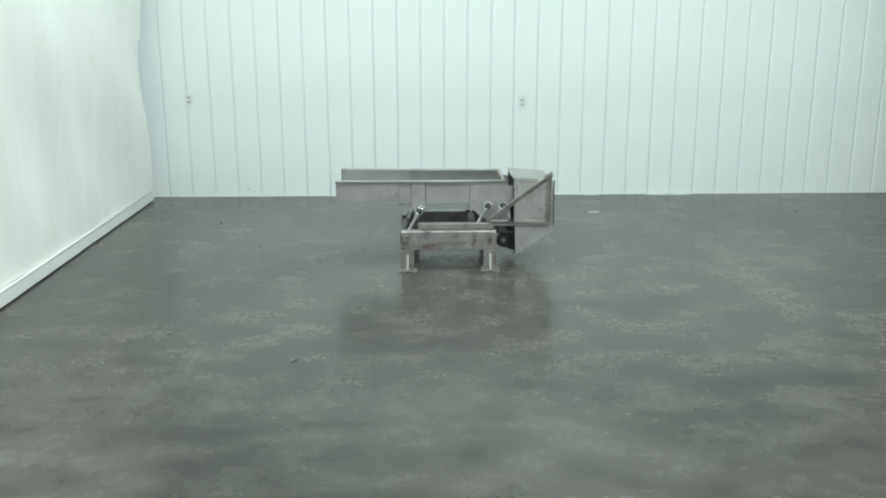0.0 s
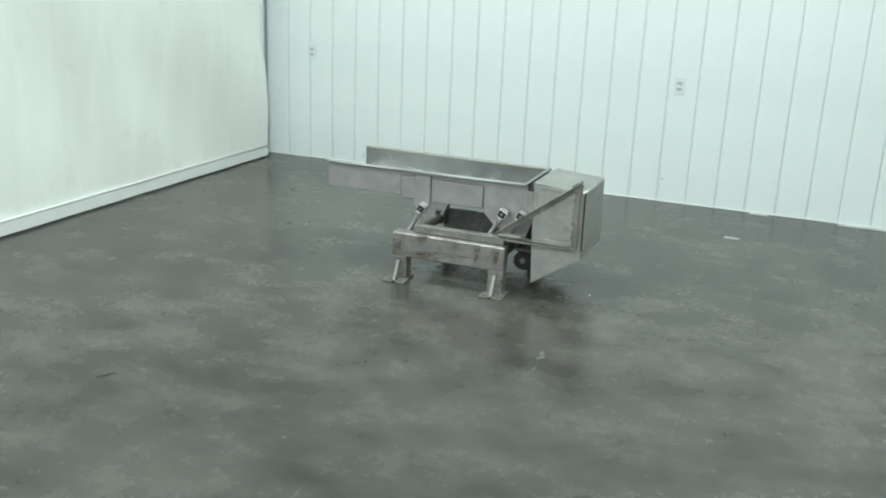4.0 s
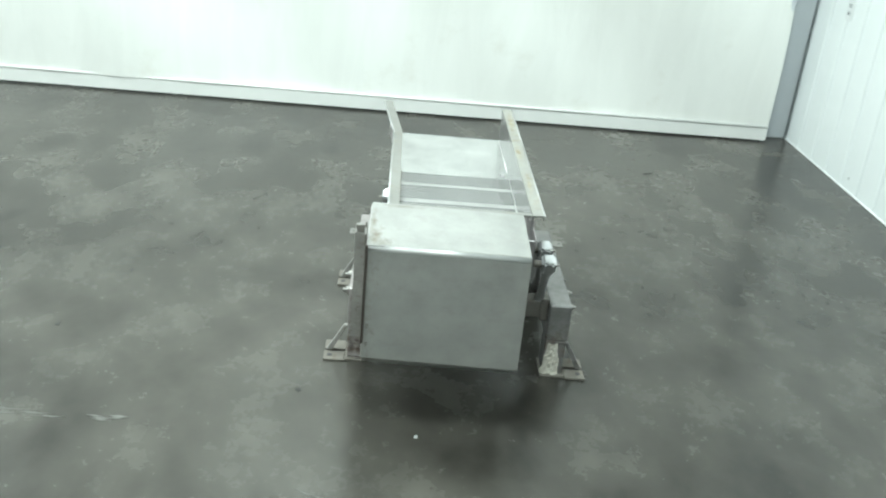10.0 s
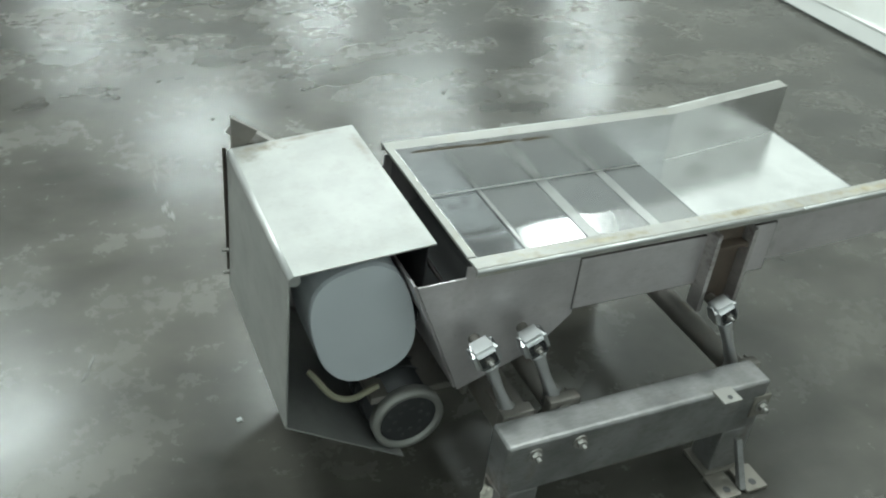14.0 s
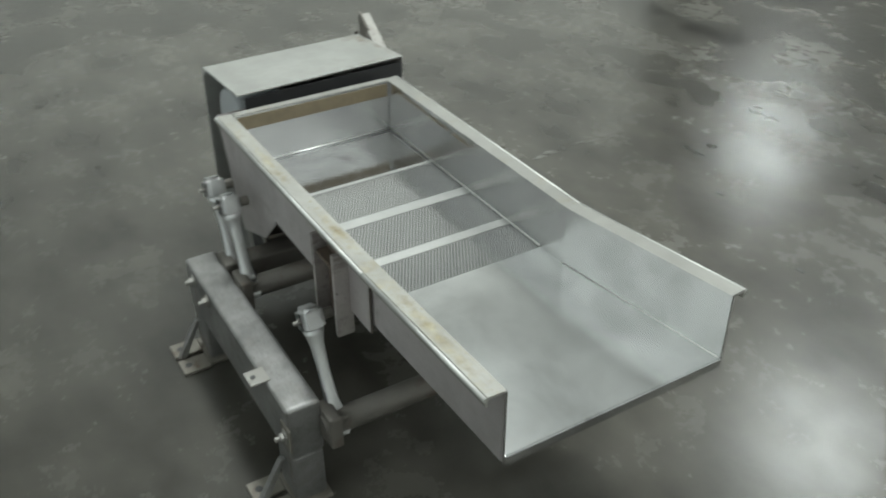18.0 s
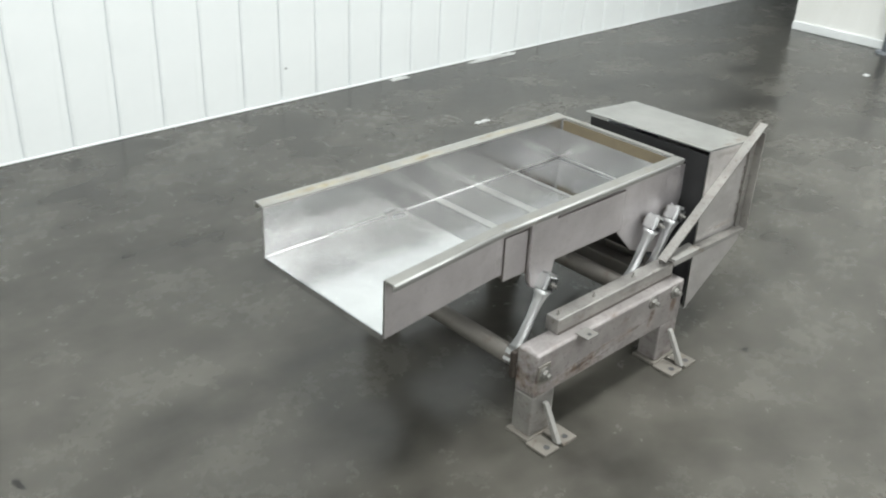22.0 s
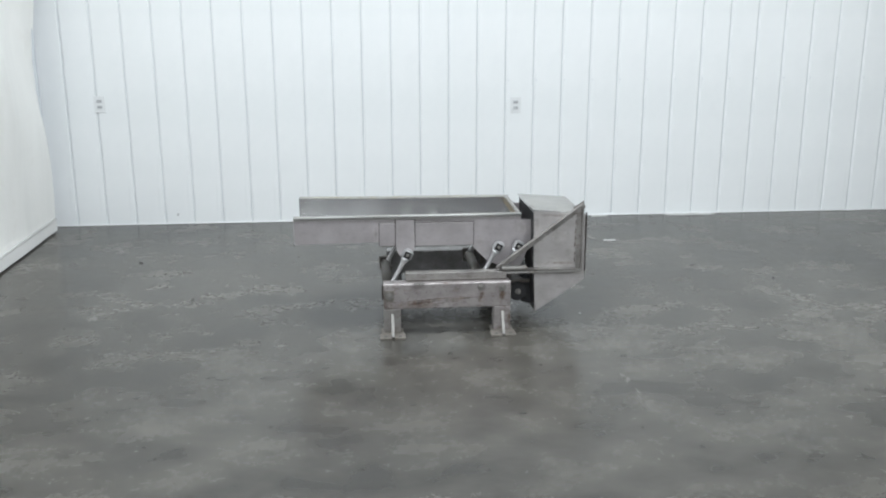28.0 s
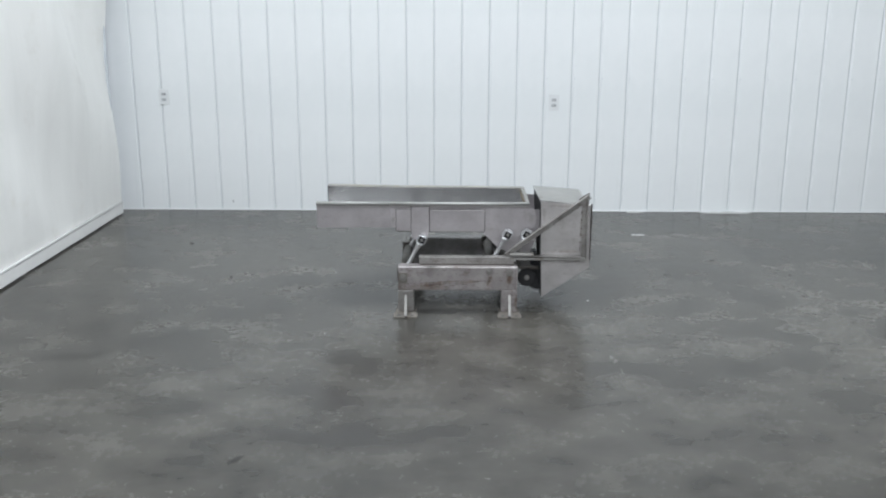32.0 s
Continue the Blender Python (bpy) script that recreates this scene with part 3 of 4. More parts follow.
part("residue_band", block((REAR - TH - 0.0015, S_REAR + 0.006, TOP - 0.040), (REAR - TH, N_REAR - 0.006, TOP - 0.006)), GRIME, conveyor, "brown dried residue along the top of the rear wall")


def flange(rear, bend, lip, out, name, mat, w=0.034, rise=0.0):
    """Rim flange turned outwards with a short return lip, following the side."""
    bm = bmesh.new()
    prof = [(0.0, 0.0), (w - 0.004, 0.002), (w, -0.002), (w, -0.016), (w - 0.004, -0.016), (w - 0.005, -0.004), (0.0, -0.005)]
    rows = []
    for x, y, z in ((REAR + 0.015, rear, TOP), (BEND, bend, TOP + rise), (LIP + 0.002, lip, TOP_LIP)):
        rows.append([bm.verts.new((x, y + out * u, z + v)) for u, v in prof])
    n = len(prof)
    for r in range(2):
        for i in range(n):
            j = (i + 1) % n
            bm.faces.new((rows[r][i], rows[r][j], rows[r + 1][j], rows[r + 1][i]))
    bm.faces.new(rows[0])
    bm.faces.new(rows[2][::-1])
    return part(name, bm, mat, conveyor)


flange(S_REAR, S_BEND, S_LIP, -1, "rim_flange", RIM)
flange(N_REAR, 0.154, N_LIP, 1, "rim_flange", RIMTAN, 0.039, 0.005)
for pts in (((REAR + 0.015, S_REAR - 0.034, TOP - 0.003), (BEND, S_BEND - 0.034, TOP - 0.003), (LIP + 0.002, S_LIP - 0.034, TOP_LIP - 0.003)),
            ((REAR + 0.015, N_REAR + 0.039, TOP - 0.003), (BEND, 0.193, TOP + 0.002), (LIP + 0.002, N_LIP + 0.039, TOP_LIP - 0.003))):
    bead = rod(pts[0], pts[1], 0.0042, 12)
    rod(pts[1], pts[2], 0.0042, 12, bm=bead)
    part("rim_edge", bead, BAR, conveyor, "bright rounded rim edge", True)
part("rear_flange", block((REAR - 0.001, S_REAR + 0.002, TOP - 0.005), (REAR + 0.016, N_REAR - 0.002, TOP + 0.002), 0.001, 1), RIM, conveyor)


# bed: solid feed plate, three punched screens with bars between, solid discharge plate with a turned-down lip
Y0, Y1 = S_REAR - 0.0035, N_REAR - 0.0005


def bed(name, xa, xb, mat, z=BED, label=""):
    return part(name, block((xa, Y0, z - 0.004), (xb, Y1, z)), mat, conveyor, label)


bed("feed_plate", 0.222, REAR - TH, POLISHED, BED - 0.004, "mirror-polished solid feed plate")
bed("screen_panel", 0.064, 0.216, PERF, BED - 0.002, "punched screen panel")
bed("screen_panel", -0.104, 0.038, PERF, BED - 0.002, "punched screen panel")
bed("screen_panel", -0.242, -0.126, PERF, BED - 0.002, "punched screen panel")
for xa, xb in ((0.214, 0.224), (0.036, 0.066), (-0.128, -0.102)):
    part("screen_bar", block((xa, Y0, BED - 0.004), (xb, Y1, BED + 0.0005), 0.0008, 1), BAR, conveyor)
plate = bmesh.new()
outline = [(-0.240, -0.2672, 0.1546, BED - 0.0005), (BEND, S_BEND, 0.1535, BED + 0.001), (LIP, S_LIP, N_LIP, BED_LIP)]
tops = [[plate.verts.new((x, a, z)), plate.verts.new((x, b, z))] for x, a, b, z in outline]
lows = [[plate.verts.new((x, a, z - 0.004)), plate.verts.new((x, b, z - 0.004))] for x, a, b, z in outline]
for r in range(2):
    for grid in (tops, lows):
        plate.faces.new((grid[r][0], grid[r][1], grid[r + 1][1], grid[r + 1][0]))
    for s in (0, 1):
        plate.faces.new((tops[r][s], tops[r + 1][s], lows[r + 1][s], lows[r][s]))
for r in (0, 2):
    plate.faces.new((tops[r][0], tops[r][1], lows[r][1], lows[r][0]))
part("discharge_plate", plate, SATIN, conveyor, "bright satin discharge plate")
part("discharge_lip", block((LIP - 0.003, S_LIP, BED_LIP - 0.020), (LIP + 0.002, N_LIP, BED_LIP + 0.001), 0.0022, 3), POLISHED, conveyor)
part("weld_spatter", block((-0.30, 0.125, BED + 0.0005), (-0.262, 0.140, BED + 0.0035), 0.001, 1), CAST, conveyor)

for ya, yb in ((-0.2670, S_REAR), (0.1546, N_REAR)):
    part("seam_weld", rod((-0.235, ya, BED), (REAR - 0.006, yb, BED), 0.0019, 8), SEAM, conveyor, "bright weld seam along the bed", True)
for ya, yb in ((S_BEND, S_LIP), (0.1535, N_LIP)):
    part("seam_weld", rod((BEND, ya, BED + 0.001), (LIP + 0.006, yb, BED_LIP), 0.0016, 8), SEAM, conveyor, "bright weld seam along the bed", True)
part("seam_weld", rod((REAR - TH, S_REAR, BED), (REAR - TH, N_REAR, BED), 0.0018, 8), SEAM, conveyor, "bright weld seam along the bed", True)

# stiffening skirt below the rim, both sides
for out, y in ((-1, S_REAR - TH - 0.0065), (1, N_REAR + TH)):
    a, b = (y - 0.006, y) if out < 0 else (y, y + 0.006)
    ga, gb = (y - 0.004, y) if out < 0 else (y, y + 0.004)
    # slightly larger dark backings draw the gap shadow round the plates
    part("joint_shade_line", block((-0.0995, ga, 0.4360), (0.2108, gb, 0.5622)), JOINT_SHADE, conveyor, "grimy joint round the plate, gap shadow in its dark colour")
    part("joint_shade_line", block((-0.2846, ga, 0.4380), (-0.1985, gb, 0.5642)), JOINT_SHADE, conveyor, "grimy joint round the plate, gap shadow in its dark colour")
    part("skirt_plate", block((-0.098, a, 0.438), (0.208, b, 0.560), 0.002), SHEET, conveyor)
    part("skirt_plate", block((-0.282, a, 0.440), (-0.198, b, 0.562), 0.002), SHEET, conveyor)
    part("under_wall", block((-0.28, y - 0.002 if out < 0 else y, 0.436), (0.21, y if out < 0 else y + 0.002, BED)), TUBE, conveyor)
ST = [(-0.196, 0.585), (-0.100, 0.585), (-0.099, 0.45), (-0.104, 0.41), (-0.118, 0.388), (-0.148, 0.380), (-0.178, 0.388), (-0.192, 0.41), (-0.198, 0.45)]
strap = prism(ST, "y", S_REAR - 0.030, S_REAR - TH - 0.0066, 0.004)
part("strap_bracket", strap, SHEET, conveyor, "rounded steel strap over the skirt")
# dark slivers draw the gap shadow down both sides of the strap
for xa, xb in ((-0.2006, -0.1975), (-0.0985, -0.0954)):
    part("joint_shade_line", block((xa, S_REAR - TH - 0.0150, 0.437), (xb, S_REAR - TH - 0.0124, 0.585)), JOINT_SHADE, conveyor, "grimy joint beside the strap, gap shadow in its dark colour")
cy = N_REAR
ch = prism([(-0.200, cy + 0.005), (-0.096, cy + 0.005), (-0.096, cy + 0.042), (-0.106, cy + 0.042), (-0.106, cy + 0.012), (-0.190, cy + 0.012), (-0.190, cy + 0.042), (-0.200, cy + 0.042)], "z", 0.385, 0.580)
part("channel_bracket", ch, FRAME, conveyor, "open brown-stained steel channel on the trough side")
part("channel_back", block((-0.189, N_REAR + 0.0121, 0.388), (-0.107, N_REAR + 0.0136, 0.578)), RUST, conveyor, "dark brown rusty back of the channel")
part("channel_web", block((-0.189, N_REAR + 0.012, 0.535), (-0.107, N_REAR + 0.038, 0.545), 0.002), RUST, conveyor)

# drive box
BOX = [(0.212, 0.590), (REAR + 0.018, 0.590), (REAR + 0.018, 0.565), (0.556, 0.563), (0.446, 0.283), (0.285, 0.345), (0.205, 0.425)]
part("drive_box_side", prism(BOX, "y", S_REAR - TH - 0.004, S_REAR - TH - 0.0002, 0.0006), SHEET, conveyor)
part("drive_box_side", prism(BOX, "y", N_REAR + TH + 0.0002, N_REAR + TH + 0.004, 0.0006), SHEET, conveyor)
part("drive_box_end", slab([(0.556, S_REAR, 0.563), (0.556, N_REAR, 0.563), (0.446, N_REAR, 0.283), (0.446, S_REAR, 0.283)], 0.004), SHEET, conveyor)
part("drive_box_floor", slab([(0.446, S_REAR, 0.285), (0.446, N_REAR, 0.285), (0.285, N_REAR, 0.347), (0.285, S_REAR, 0.347)], 0.004), TUBE, conveyor)
part("drive_box_shelf", slab([(0.514, S_REAR, 0.47), (0.514, N_REAR, 0.47), (0.446, N_REAR, 0.46), (0.446, S_REAR, 0.46)], 0.004), DARK, conveyor)

# drive guard: folded sheet open to the north, with a closed south cheek
GS, GN = -0.343, 0.122
FOLD = 0.011
part("guard_top", slab([(0.508, GS, 0.632), (0.773, GS, 0.608), (0.773, GN, 0.604), (0.505, GN, 0.624)], 0.003), GUARD, conveyor)
part("guard_back", slab([(0.7834, GS, 0.596), (0.789, GS, 0.252), (0.789, GN, 0.240), (0.7834, GN, 0.592)], 0.003), GUARD, conveyor)
# lighter metal than the guard: part of the lamp highlight is in the colour
part("guard_fold", rod((0.7727, GS, 0.6075 - FOLD), (0.7727, GN, 0.6035 - FOLD), FOLD, 28), BAR, conveyor, "rounded fold edge in lighter steel for its lamp highlight", True)
part("guard_floor", slab([(0.789, GS, 0.252), (0.528, GS, 0.080), (0.530, GN, 0.072), (0.789, GN, 0.240)], 0.003), GUARD, conveyor)
part("guard_cheek", prism([(0.512, 0.626), (0.782, 0.604), (0.787, 0.253), (0.528, 0.084), (0.520, 0.30)], "y", GS - 0.003, GS, 0.0006), DIRTY, conveyor, "stained south cheek of the guard")
# plain black sheet across the west side of the guard's inside
part("guard_black_sheet", slab([(0.512, GS + 0.002, 0.615), (0.512, GN - 0.02, 0.61), (0.520, GN - 0.02, 0.43), (0.520, GS + 0.002, 0.10)][::-1], 0.002), DARK, conveyor)
for z in (0.30, 0.36):
    hexbolt("guard_bolt", (0.790, GS + 0.012, z), (1, 0, 0), 0.006, conveyor, depth=0.005, washer=False)

# angle-iron brace triangle on the cheek
BY = GS - 0.004


def angle_iron(name, p0, p1, leg=0.030, t=0.005):
    """An L section from p0 to p1 in the plane of the cheek, its upper leg turned outwards."""
    p0, p1 = Vector(p0), Vector(p1)
    d = (p1 - p0).normalized()
    up = Vector((0, -1, 0)).cross(d)
    if up.z < 0 or (abs(up.z) < 0.1 and up.x < 0):
        up = -up
    o = Vector((0, -1, 0))
    prof = [(0, 0), (0, leg), (leg, leg), (leg, leg - t), (t, leg - t), (t, 0)]
    bm = bmesh.new()
    ends = [[bm.verts.new(p + o * a + up * (b - leg)) for a, b in prof] for p in (p0, p1)]
    n = len(prof)
    for i in range(n):
        j = (i + 1) % n
        bm.faces.new((ends[0][i], ends[0][j], ends[1][j], ends[1][i]))
    bm.faces.new(ends[0])
    bm.faces.new(ends[1][::-1])
    return part(name, bm, BRACE, conveyor)


angle_iron("brace_diagonal", (0.318, BY, 0.338), (0.766, BY, 0.668))
angle_iron("brace_upright", (0.767, BY - 0.0015, 0.308), (0.767, BY - 0.0015, 0.640))
angle_iron("brace_rail", (0.36, BY - 0.003, 0.330), (0.734, BY - 0.003, 0.322), 0.032)
part("brace_foot_plate", block((0.345, BY - 0.045, 0.330), (0.475, BY, 0.341), 0.002), WHITISH, conveyor, "whitish worn plate at the foot of the brace")
weld = random.Random(12)
for i in range(9):
    u = 0.36 + 0.070 * i + 0.03 * weld.random()
    x, z = 0.318 + (0.766 - 0.318) * u, 0.338 + (0.668 - 0.338) * u - 0.034
    patch("weld_bead", "y", BY + 0.0012, -1, (x, z), (0.006 + 0.010 * weld.random(), 0.003 + 0.004 * weld.random()), i * 1.7, RUST, conveyor)
for i in range(6):
    patch("weld_bead", "y", BY + 0.0012, -1, (0.732 + 0.003 * weld.random(), 0.350 + 0.042 * i + 0.012 * weld.random()), (0.003, 0.006 + 0.010 * weld.random()), i * 3.1, RUST, conveyor)
part("corner_weld", block((0.7845, BY - 0.001, 0.300), (0.7925, BY + 0.007, 0.612), 0.002), DARKRUST, conveyor, "dark rusty weld down the guard corner")
part("brace_tip", prism([(0.716, 0.640), (0.772, 0.676), (0.772, 0.606), (0.740, 0.606)], "y", BY - 0.004, BY + 0.0005), TUBE, conveyor, "dark plate at the top of the brace")


# pulley cover, motor and cable inside the guard
oval = bmesh.new()
ca, sa = math.cos(radians(-14)), math.sin(radians(-14))


def oval_row(y, k):
    out = []
    for i in range(40):
        a = 2 * math.pi * i / 40
        u = 0.103 * k * math.copysign(abs(math.cos(a)) ** 0.72, math.cos(a))
        v = 0.141 * k * math.copysign(abs(math.sin(a)) ** 0.80, math.sin(a))
        out.append(oval.verts.new((0.628 + u * ca - v * sa, y, 0.442 + u * sa + v * ca)))
    return out


rows = [oval_row(-0.02, 1.0), oval_row(0.092, 1.0), oval_row(0.100, 0.975)]
for r in range(2):
    for i in range(40):
        j = (i + 1) % 40
        oval.faces.new((rows[r][i], rows[r][j], rows[r + 1][j], rows[r + 1][i]))
oval.faces.new(rows[0])
oval.faces.new(rows[2])
part("pulley_cover", oval, DISC, conveyor, "flat grey oval pulley cover")
motor = part("motor", rod((0.520, -0.235, 0.168), (0.520, 0.105, 0.168), 0.076, 30, bevel=0.006), MOTOR, conveyor, "black electric motor", True)
part("end_ring", ring((0.520, 0.100, 0.168), (0, 1, 0), 0.064, 0.079, 0.026), RIM, motor, "bright steel ring on the motor end", True)
for i in range(7):
    y = -0.18 + 0.035 * i
    part("cooling_fin", ring((0.520, y, 0.168), (0, 1, 0), 0.070, 0.081, 0.006, 24), MOTOR, motor)
part("fan_cover", rod((0.520, 0.098, 0.168), (0.520, 0.108, 0.168), 0.0605, 26), MOTOR, motor)
for i in range(14):
    a, q = 2 * math.pi * i / 14, (0.046 if i % 2 else 0.030)
    part("air_hole", rod((0.520 + q * math.cos(a), 0.1078, 0.168 + q * math.sin(a)), (0.520 + q * math.cos(a), 0.1092, 0.168 + q * math.sin(a)), 0.005, 10), SLOT, motor)
part("motor_pulley", rod((0.452, -0.262, 0.170), (0.452, -0.236, 0.170), 0.052, 26, bevel=0.004), DARK, motor)
hexbolt("pulley_bolt", (0.452, -0.262, 0.170), (0, -1, 0), 0.010, motor)
part("motor_mount", block((0.405, -0.25, 0.215), (0.600, 0.09, 0.232), 0.003), TUBE, conveyor)
part("motor_mount_post", block((0.400, -0.25, 0.225), (0.412, -0.10, 0.290), 0.002), TUBE, conveyor)
part("motor_mount_post", block((0.400, -0.02, 0.225), (0.412, 0.13, 0.290), 0.002), TUBE, conveyor)
cable = bpy.data.curves.new("cable", "CURVE")
cable.dimensions, cable.bevel_depth, cable.bevel_resolution = "3D", 0.007, 3
sp = cable.splines.new("BEZIER")
sp.bezier_points.add(2)
for bp, co in zip(sp.bezier_points, ((0.72, 0.04, 0.30), (0.665, 0.095, 0.258), (0.585, 0.085, 0.262))):
    bp.co, bp.handle_left_type, bp.handle_right_type = co, "AUTO", "AUTO"
cable.materials.append(CABLE)
ob = new("cable", cable)
ob.parent = conveyor
tagged(ob, "yellowed power cable")


# rocker arms: cast arm with a square eye at both ends
def rocker(top, low, y, out, name="rocker_arm"):
    (xt, zt), (xl, zl) = top, low
    d = Vector((xl - xt, 0, zl - zt))
    length = d.length
    d.normalize()
    s = Vector((d.z, 0, -d.x))
    c = Vector((xt, y, zt))
    h = 0.024

    def at(u, v, w):
        return c + d * u + s * v + Vector((0, w, 0))
    bm = bmesh.new()

    def frame_eye(u0, half):
        """Square eye: four thick sides round a hole."""
        t = 0.009
        outer = [(-half, -half), (half, -half), (half, half), (-half, half)]
        inner = [(p[0] * (half - t) / half, p[1] * (half - t) / half) for p in outer]
        ro = [[bm.verts.new(at(u0 + p[0], p[1], w)) for p in outer] for w in (-h, h)]
        ri = [[bm.verts.new(at(u0 + p[0], p[1], w)) for p in inner] for w in (-h, h)]
        edges = []
        for i in range(4):
            j = (i + 1) % 4
            f = bm.faces.new((ro[0][i], ro[0][j], ro[1][j], ro[1][i]))
            edges += [e for e in f.edges]
            bm.faces.new((ri[0][i], ri[1][i], ri[1][j], ri[0][j]))
            for k in (0, 1):
                bm.faces.new((ro[k][i], ro[k][j], ri[k][j], ri[k][i]))
        bmesh.ops.bevel(bm, geom=list(set(edges)), offset=0.009, segments=3, affect="EDGES")
    frame_eye(0, 0.027)
    frame_eye(length, 0.025)
    web = [(0.022, 0.024, 0.022), (0.036, 0.0165, 0.018), (0.056, 0.0125, 0.0145), (length * 0.5, 0.0105, 0.0125), (length - 0.054, 0.0125, 0.0145), (length - 0.034, 0.0165, 0.018), (length - 0.020, 0.022, 0.022)]
    rows = [[bm.verts.new(at(u, v * math.copysign(abs(math.cos(k * math.pi / 8)) ** 0.7, math.cos(k * math.pi / 8)), w * math.copysign(abs(math.sin(k * math.pi / 8)) ** 0.7, math.sin(k * math.pi / 8))))
             for k in range(16)] for u, v, w in web]
    for p, q in zip(rows, rows[1:]):
        for i in range(16):
            f = bm.faces.new((p[i], p[(i + 1) % 16], q[(i + 1) % 16], q[i]))
            f.smooth = True
    bm.faces.new(rows[0])
    bm.faces.new(rows[-1][::-1])
    arm = part(name, bm, CAST, conveyor, "cast aluminium rocker arm with square eyes")
    for u, half in ((0, 0.0175), (length, 0.0155)):
        bb = bmesh.new()
        pts = [(-half, -half), (half, -half), (half, half), (-half, half)]
        lo = [bb.verts.new(at(u + p[0], p[1], -h + 0.006)) for p in pts]
        hi = [bb.verts.new(at(u + p[0], p[1], h - 0.006)) for p in pts]
        bb.faces.new(lo)
        bb.faces.new(hi[::-1])
        for i in range(4):
            j = (i + 1) % 4
            bb.faces.new((lo[i], hi[i], hi[j], lo[j]))
        part("bushing", bb, DARK, arm, "black rubber bushing")
    hexbolt("arm_bolt", at(0, 0, out * (h - 0.006)), (0, out, 0), 0.0085, arm, depth=0.010, washer=False)
    b0 = at(0, 0, -out * (h - 0.006))
    part("pivot_pin", rod(b0, (b0.x, b0.y - out * 0.03, b0.z), 0.012, 14), TUBE, arm)
    return arm


for top, low in (((-0.139, 0.400), (-0.240, 0.209)), ((0.336, 0.431), (0.234, 0.247)), ((0.441, 0.433), (0.344, 0.243))):
    rocker(top, low, -0.303, -1)
for top, low in (((-0.136, 0.404), (-0.236, 0.196)), ((0.332, 0.435), (0.246, 0.245)), ((0.436, 0.432), (0.352, 0.240))):
    rocker(top, low, 0.232, 1)


# base: two beams on legs, tied by cross tubes
def base_side(y_in, y_out, x0, x1, pivots, tab_x, out):
    metal = FRAME if out < 0 else DULL_SHADE
    lo_y, hi_y = min(y_in, y_out), max(y_in, y_out)
    beam = part("base_beam", block((x0, lo_y, 0.135), (x1, hi_y, 0.272), 0.010, 3), metal, conveyor, "satin steel box beam with rust runs" if out < 0 else "dull grey steel box beam, weaker light put into its colour")
    for x, z in pivots:
        hexbolt("pivot_bolt", (x, y_out + out * (0.0005 if x > 0 else 0.004), z), (0, out, 0), 0.0135 if out < 0 else 0.0105, beam, depth=0.012)
        if x < 0:
            ya, yb = sorted((y_out - out * 0.002, y_out + out * 0.0035))
            part("bolt_pad", block((x - 0.024, ya, z - 0.032), (x + 0.024, yb, z + 0.028), 0.003), TANPLATE, beam, "rust-stained pad under the bolt")
    part("hold_down_tab", block((tab_x - 0.024, min(y_out + out * 0.032, y_out - out * 0.012), 0.2705), (tab_x + 0.024, max(y_out + out * 0.032, y_out - out * 0.012), 0.2755), 0.002), BOLT, beam)
    part("tab_hole", rod((tab_x, y_out + out * 0.018, 0.2750), (tab_x, y_out + out * 0.018, 0.2762), 0.006, 14), SLOT, beam)
    for xa, xb in ((x0, x0 + 0.088), (x1 - 0.088, x1)):
        mx = (xa + xb) / 2
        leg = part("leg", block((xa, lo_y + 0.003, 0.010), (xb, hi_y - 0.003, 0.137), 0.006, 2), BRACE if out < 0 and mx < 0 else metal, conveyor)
        pad = bmesh.new()
        block((xa - 0.014, lo_y - 0.004, 0.0), (xb + 0.014, hi_y + 0.004, 0.010), 0.0015, 1, bm=pad)
        foot = part("foot_plate", pad, TANPLATE, conveyor, "rust-marked anchor plate under the leg")
        ya, yb = sorted((y_out + out * 0.005, y_out + out * 0.076))
        for pa, pb in ((mx - 0.066, mx - 0.008), (mx + 0.008, mx + 0.064)):
            ear = part("anchor_ear", block((pa, ya, 0.0), (pb, yb, 0.009), 0.0015, 1), TANPLATE, foot)
            part("bolt_hole", rod(((pa + pb) / 2, y_out + out * 0.055, 0.0085), ((pa + pb) / 2, y_out + out * 0.055, 0.0098), 0.009, 14), SLOT, foot)
        g = [(y_out + out * 0.0, 0.112), (y_out + out * 0.012, 0.112), (y_out + out * 0.070, 0.010), (y_out + out * 0.050, 0.010)]
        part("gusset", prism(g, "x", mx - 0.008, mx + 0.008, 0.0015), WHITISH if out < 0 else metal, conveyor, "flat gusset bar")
    return beam


base_side(-0.335, -0.408, -0.268, 0.390, ((-0.240, 0.209), (0.234, 0.247), (0.344, 0.243)), -0.085, -1)
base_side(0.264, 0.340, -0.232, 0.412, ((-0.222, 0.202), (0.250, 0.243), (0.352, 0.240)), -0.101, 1)
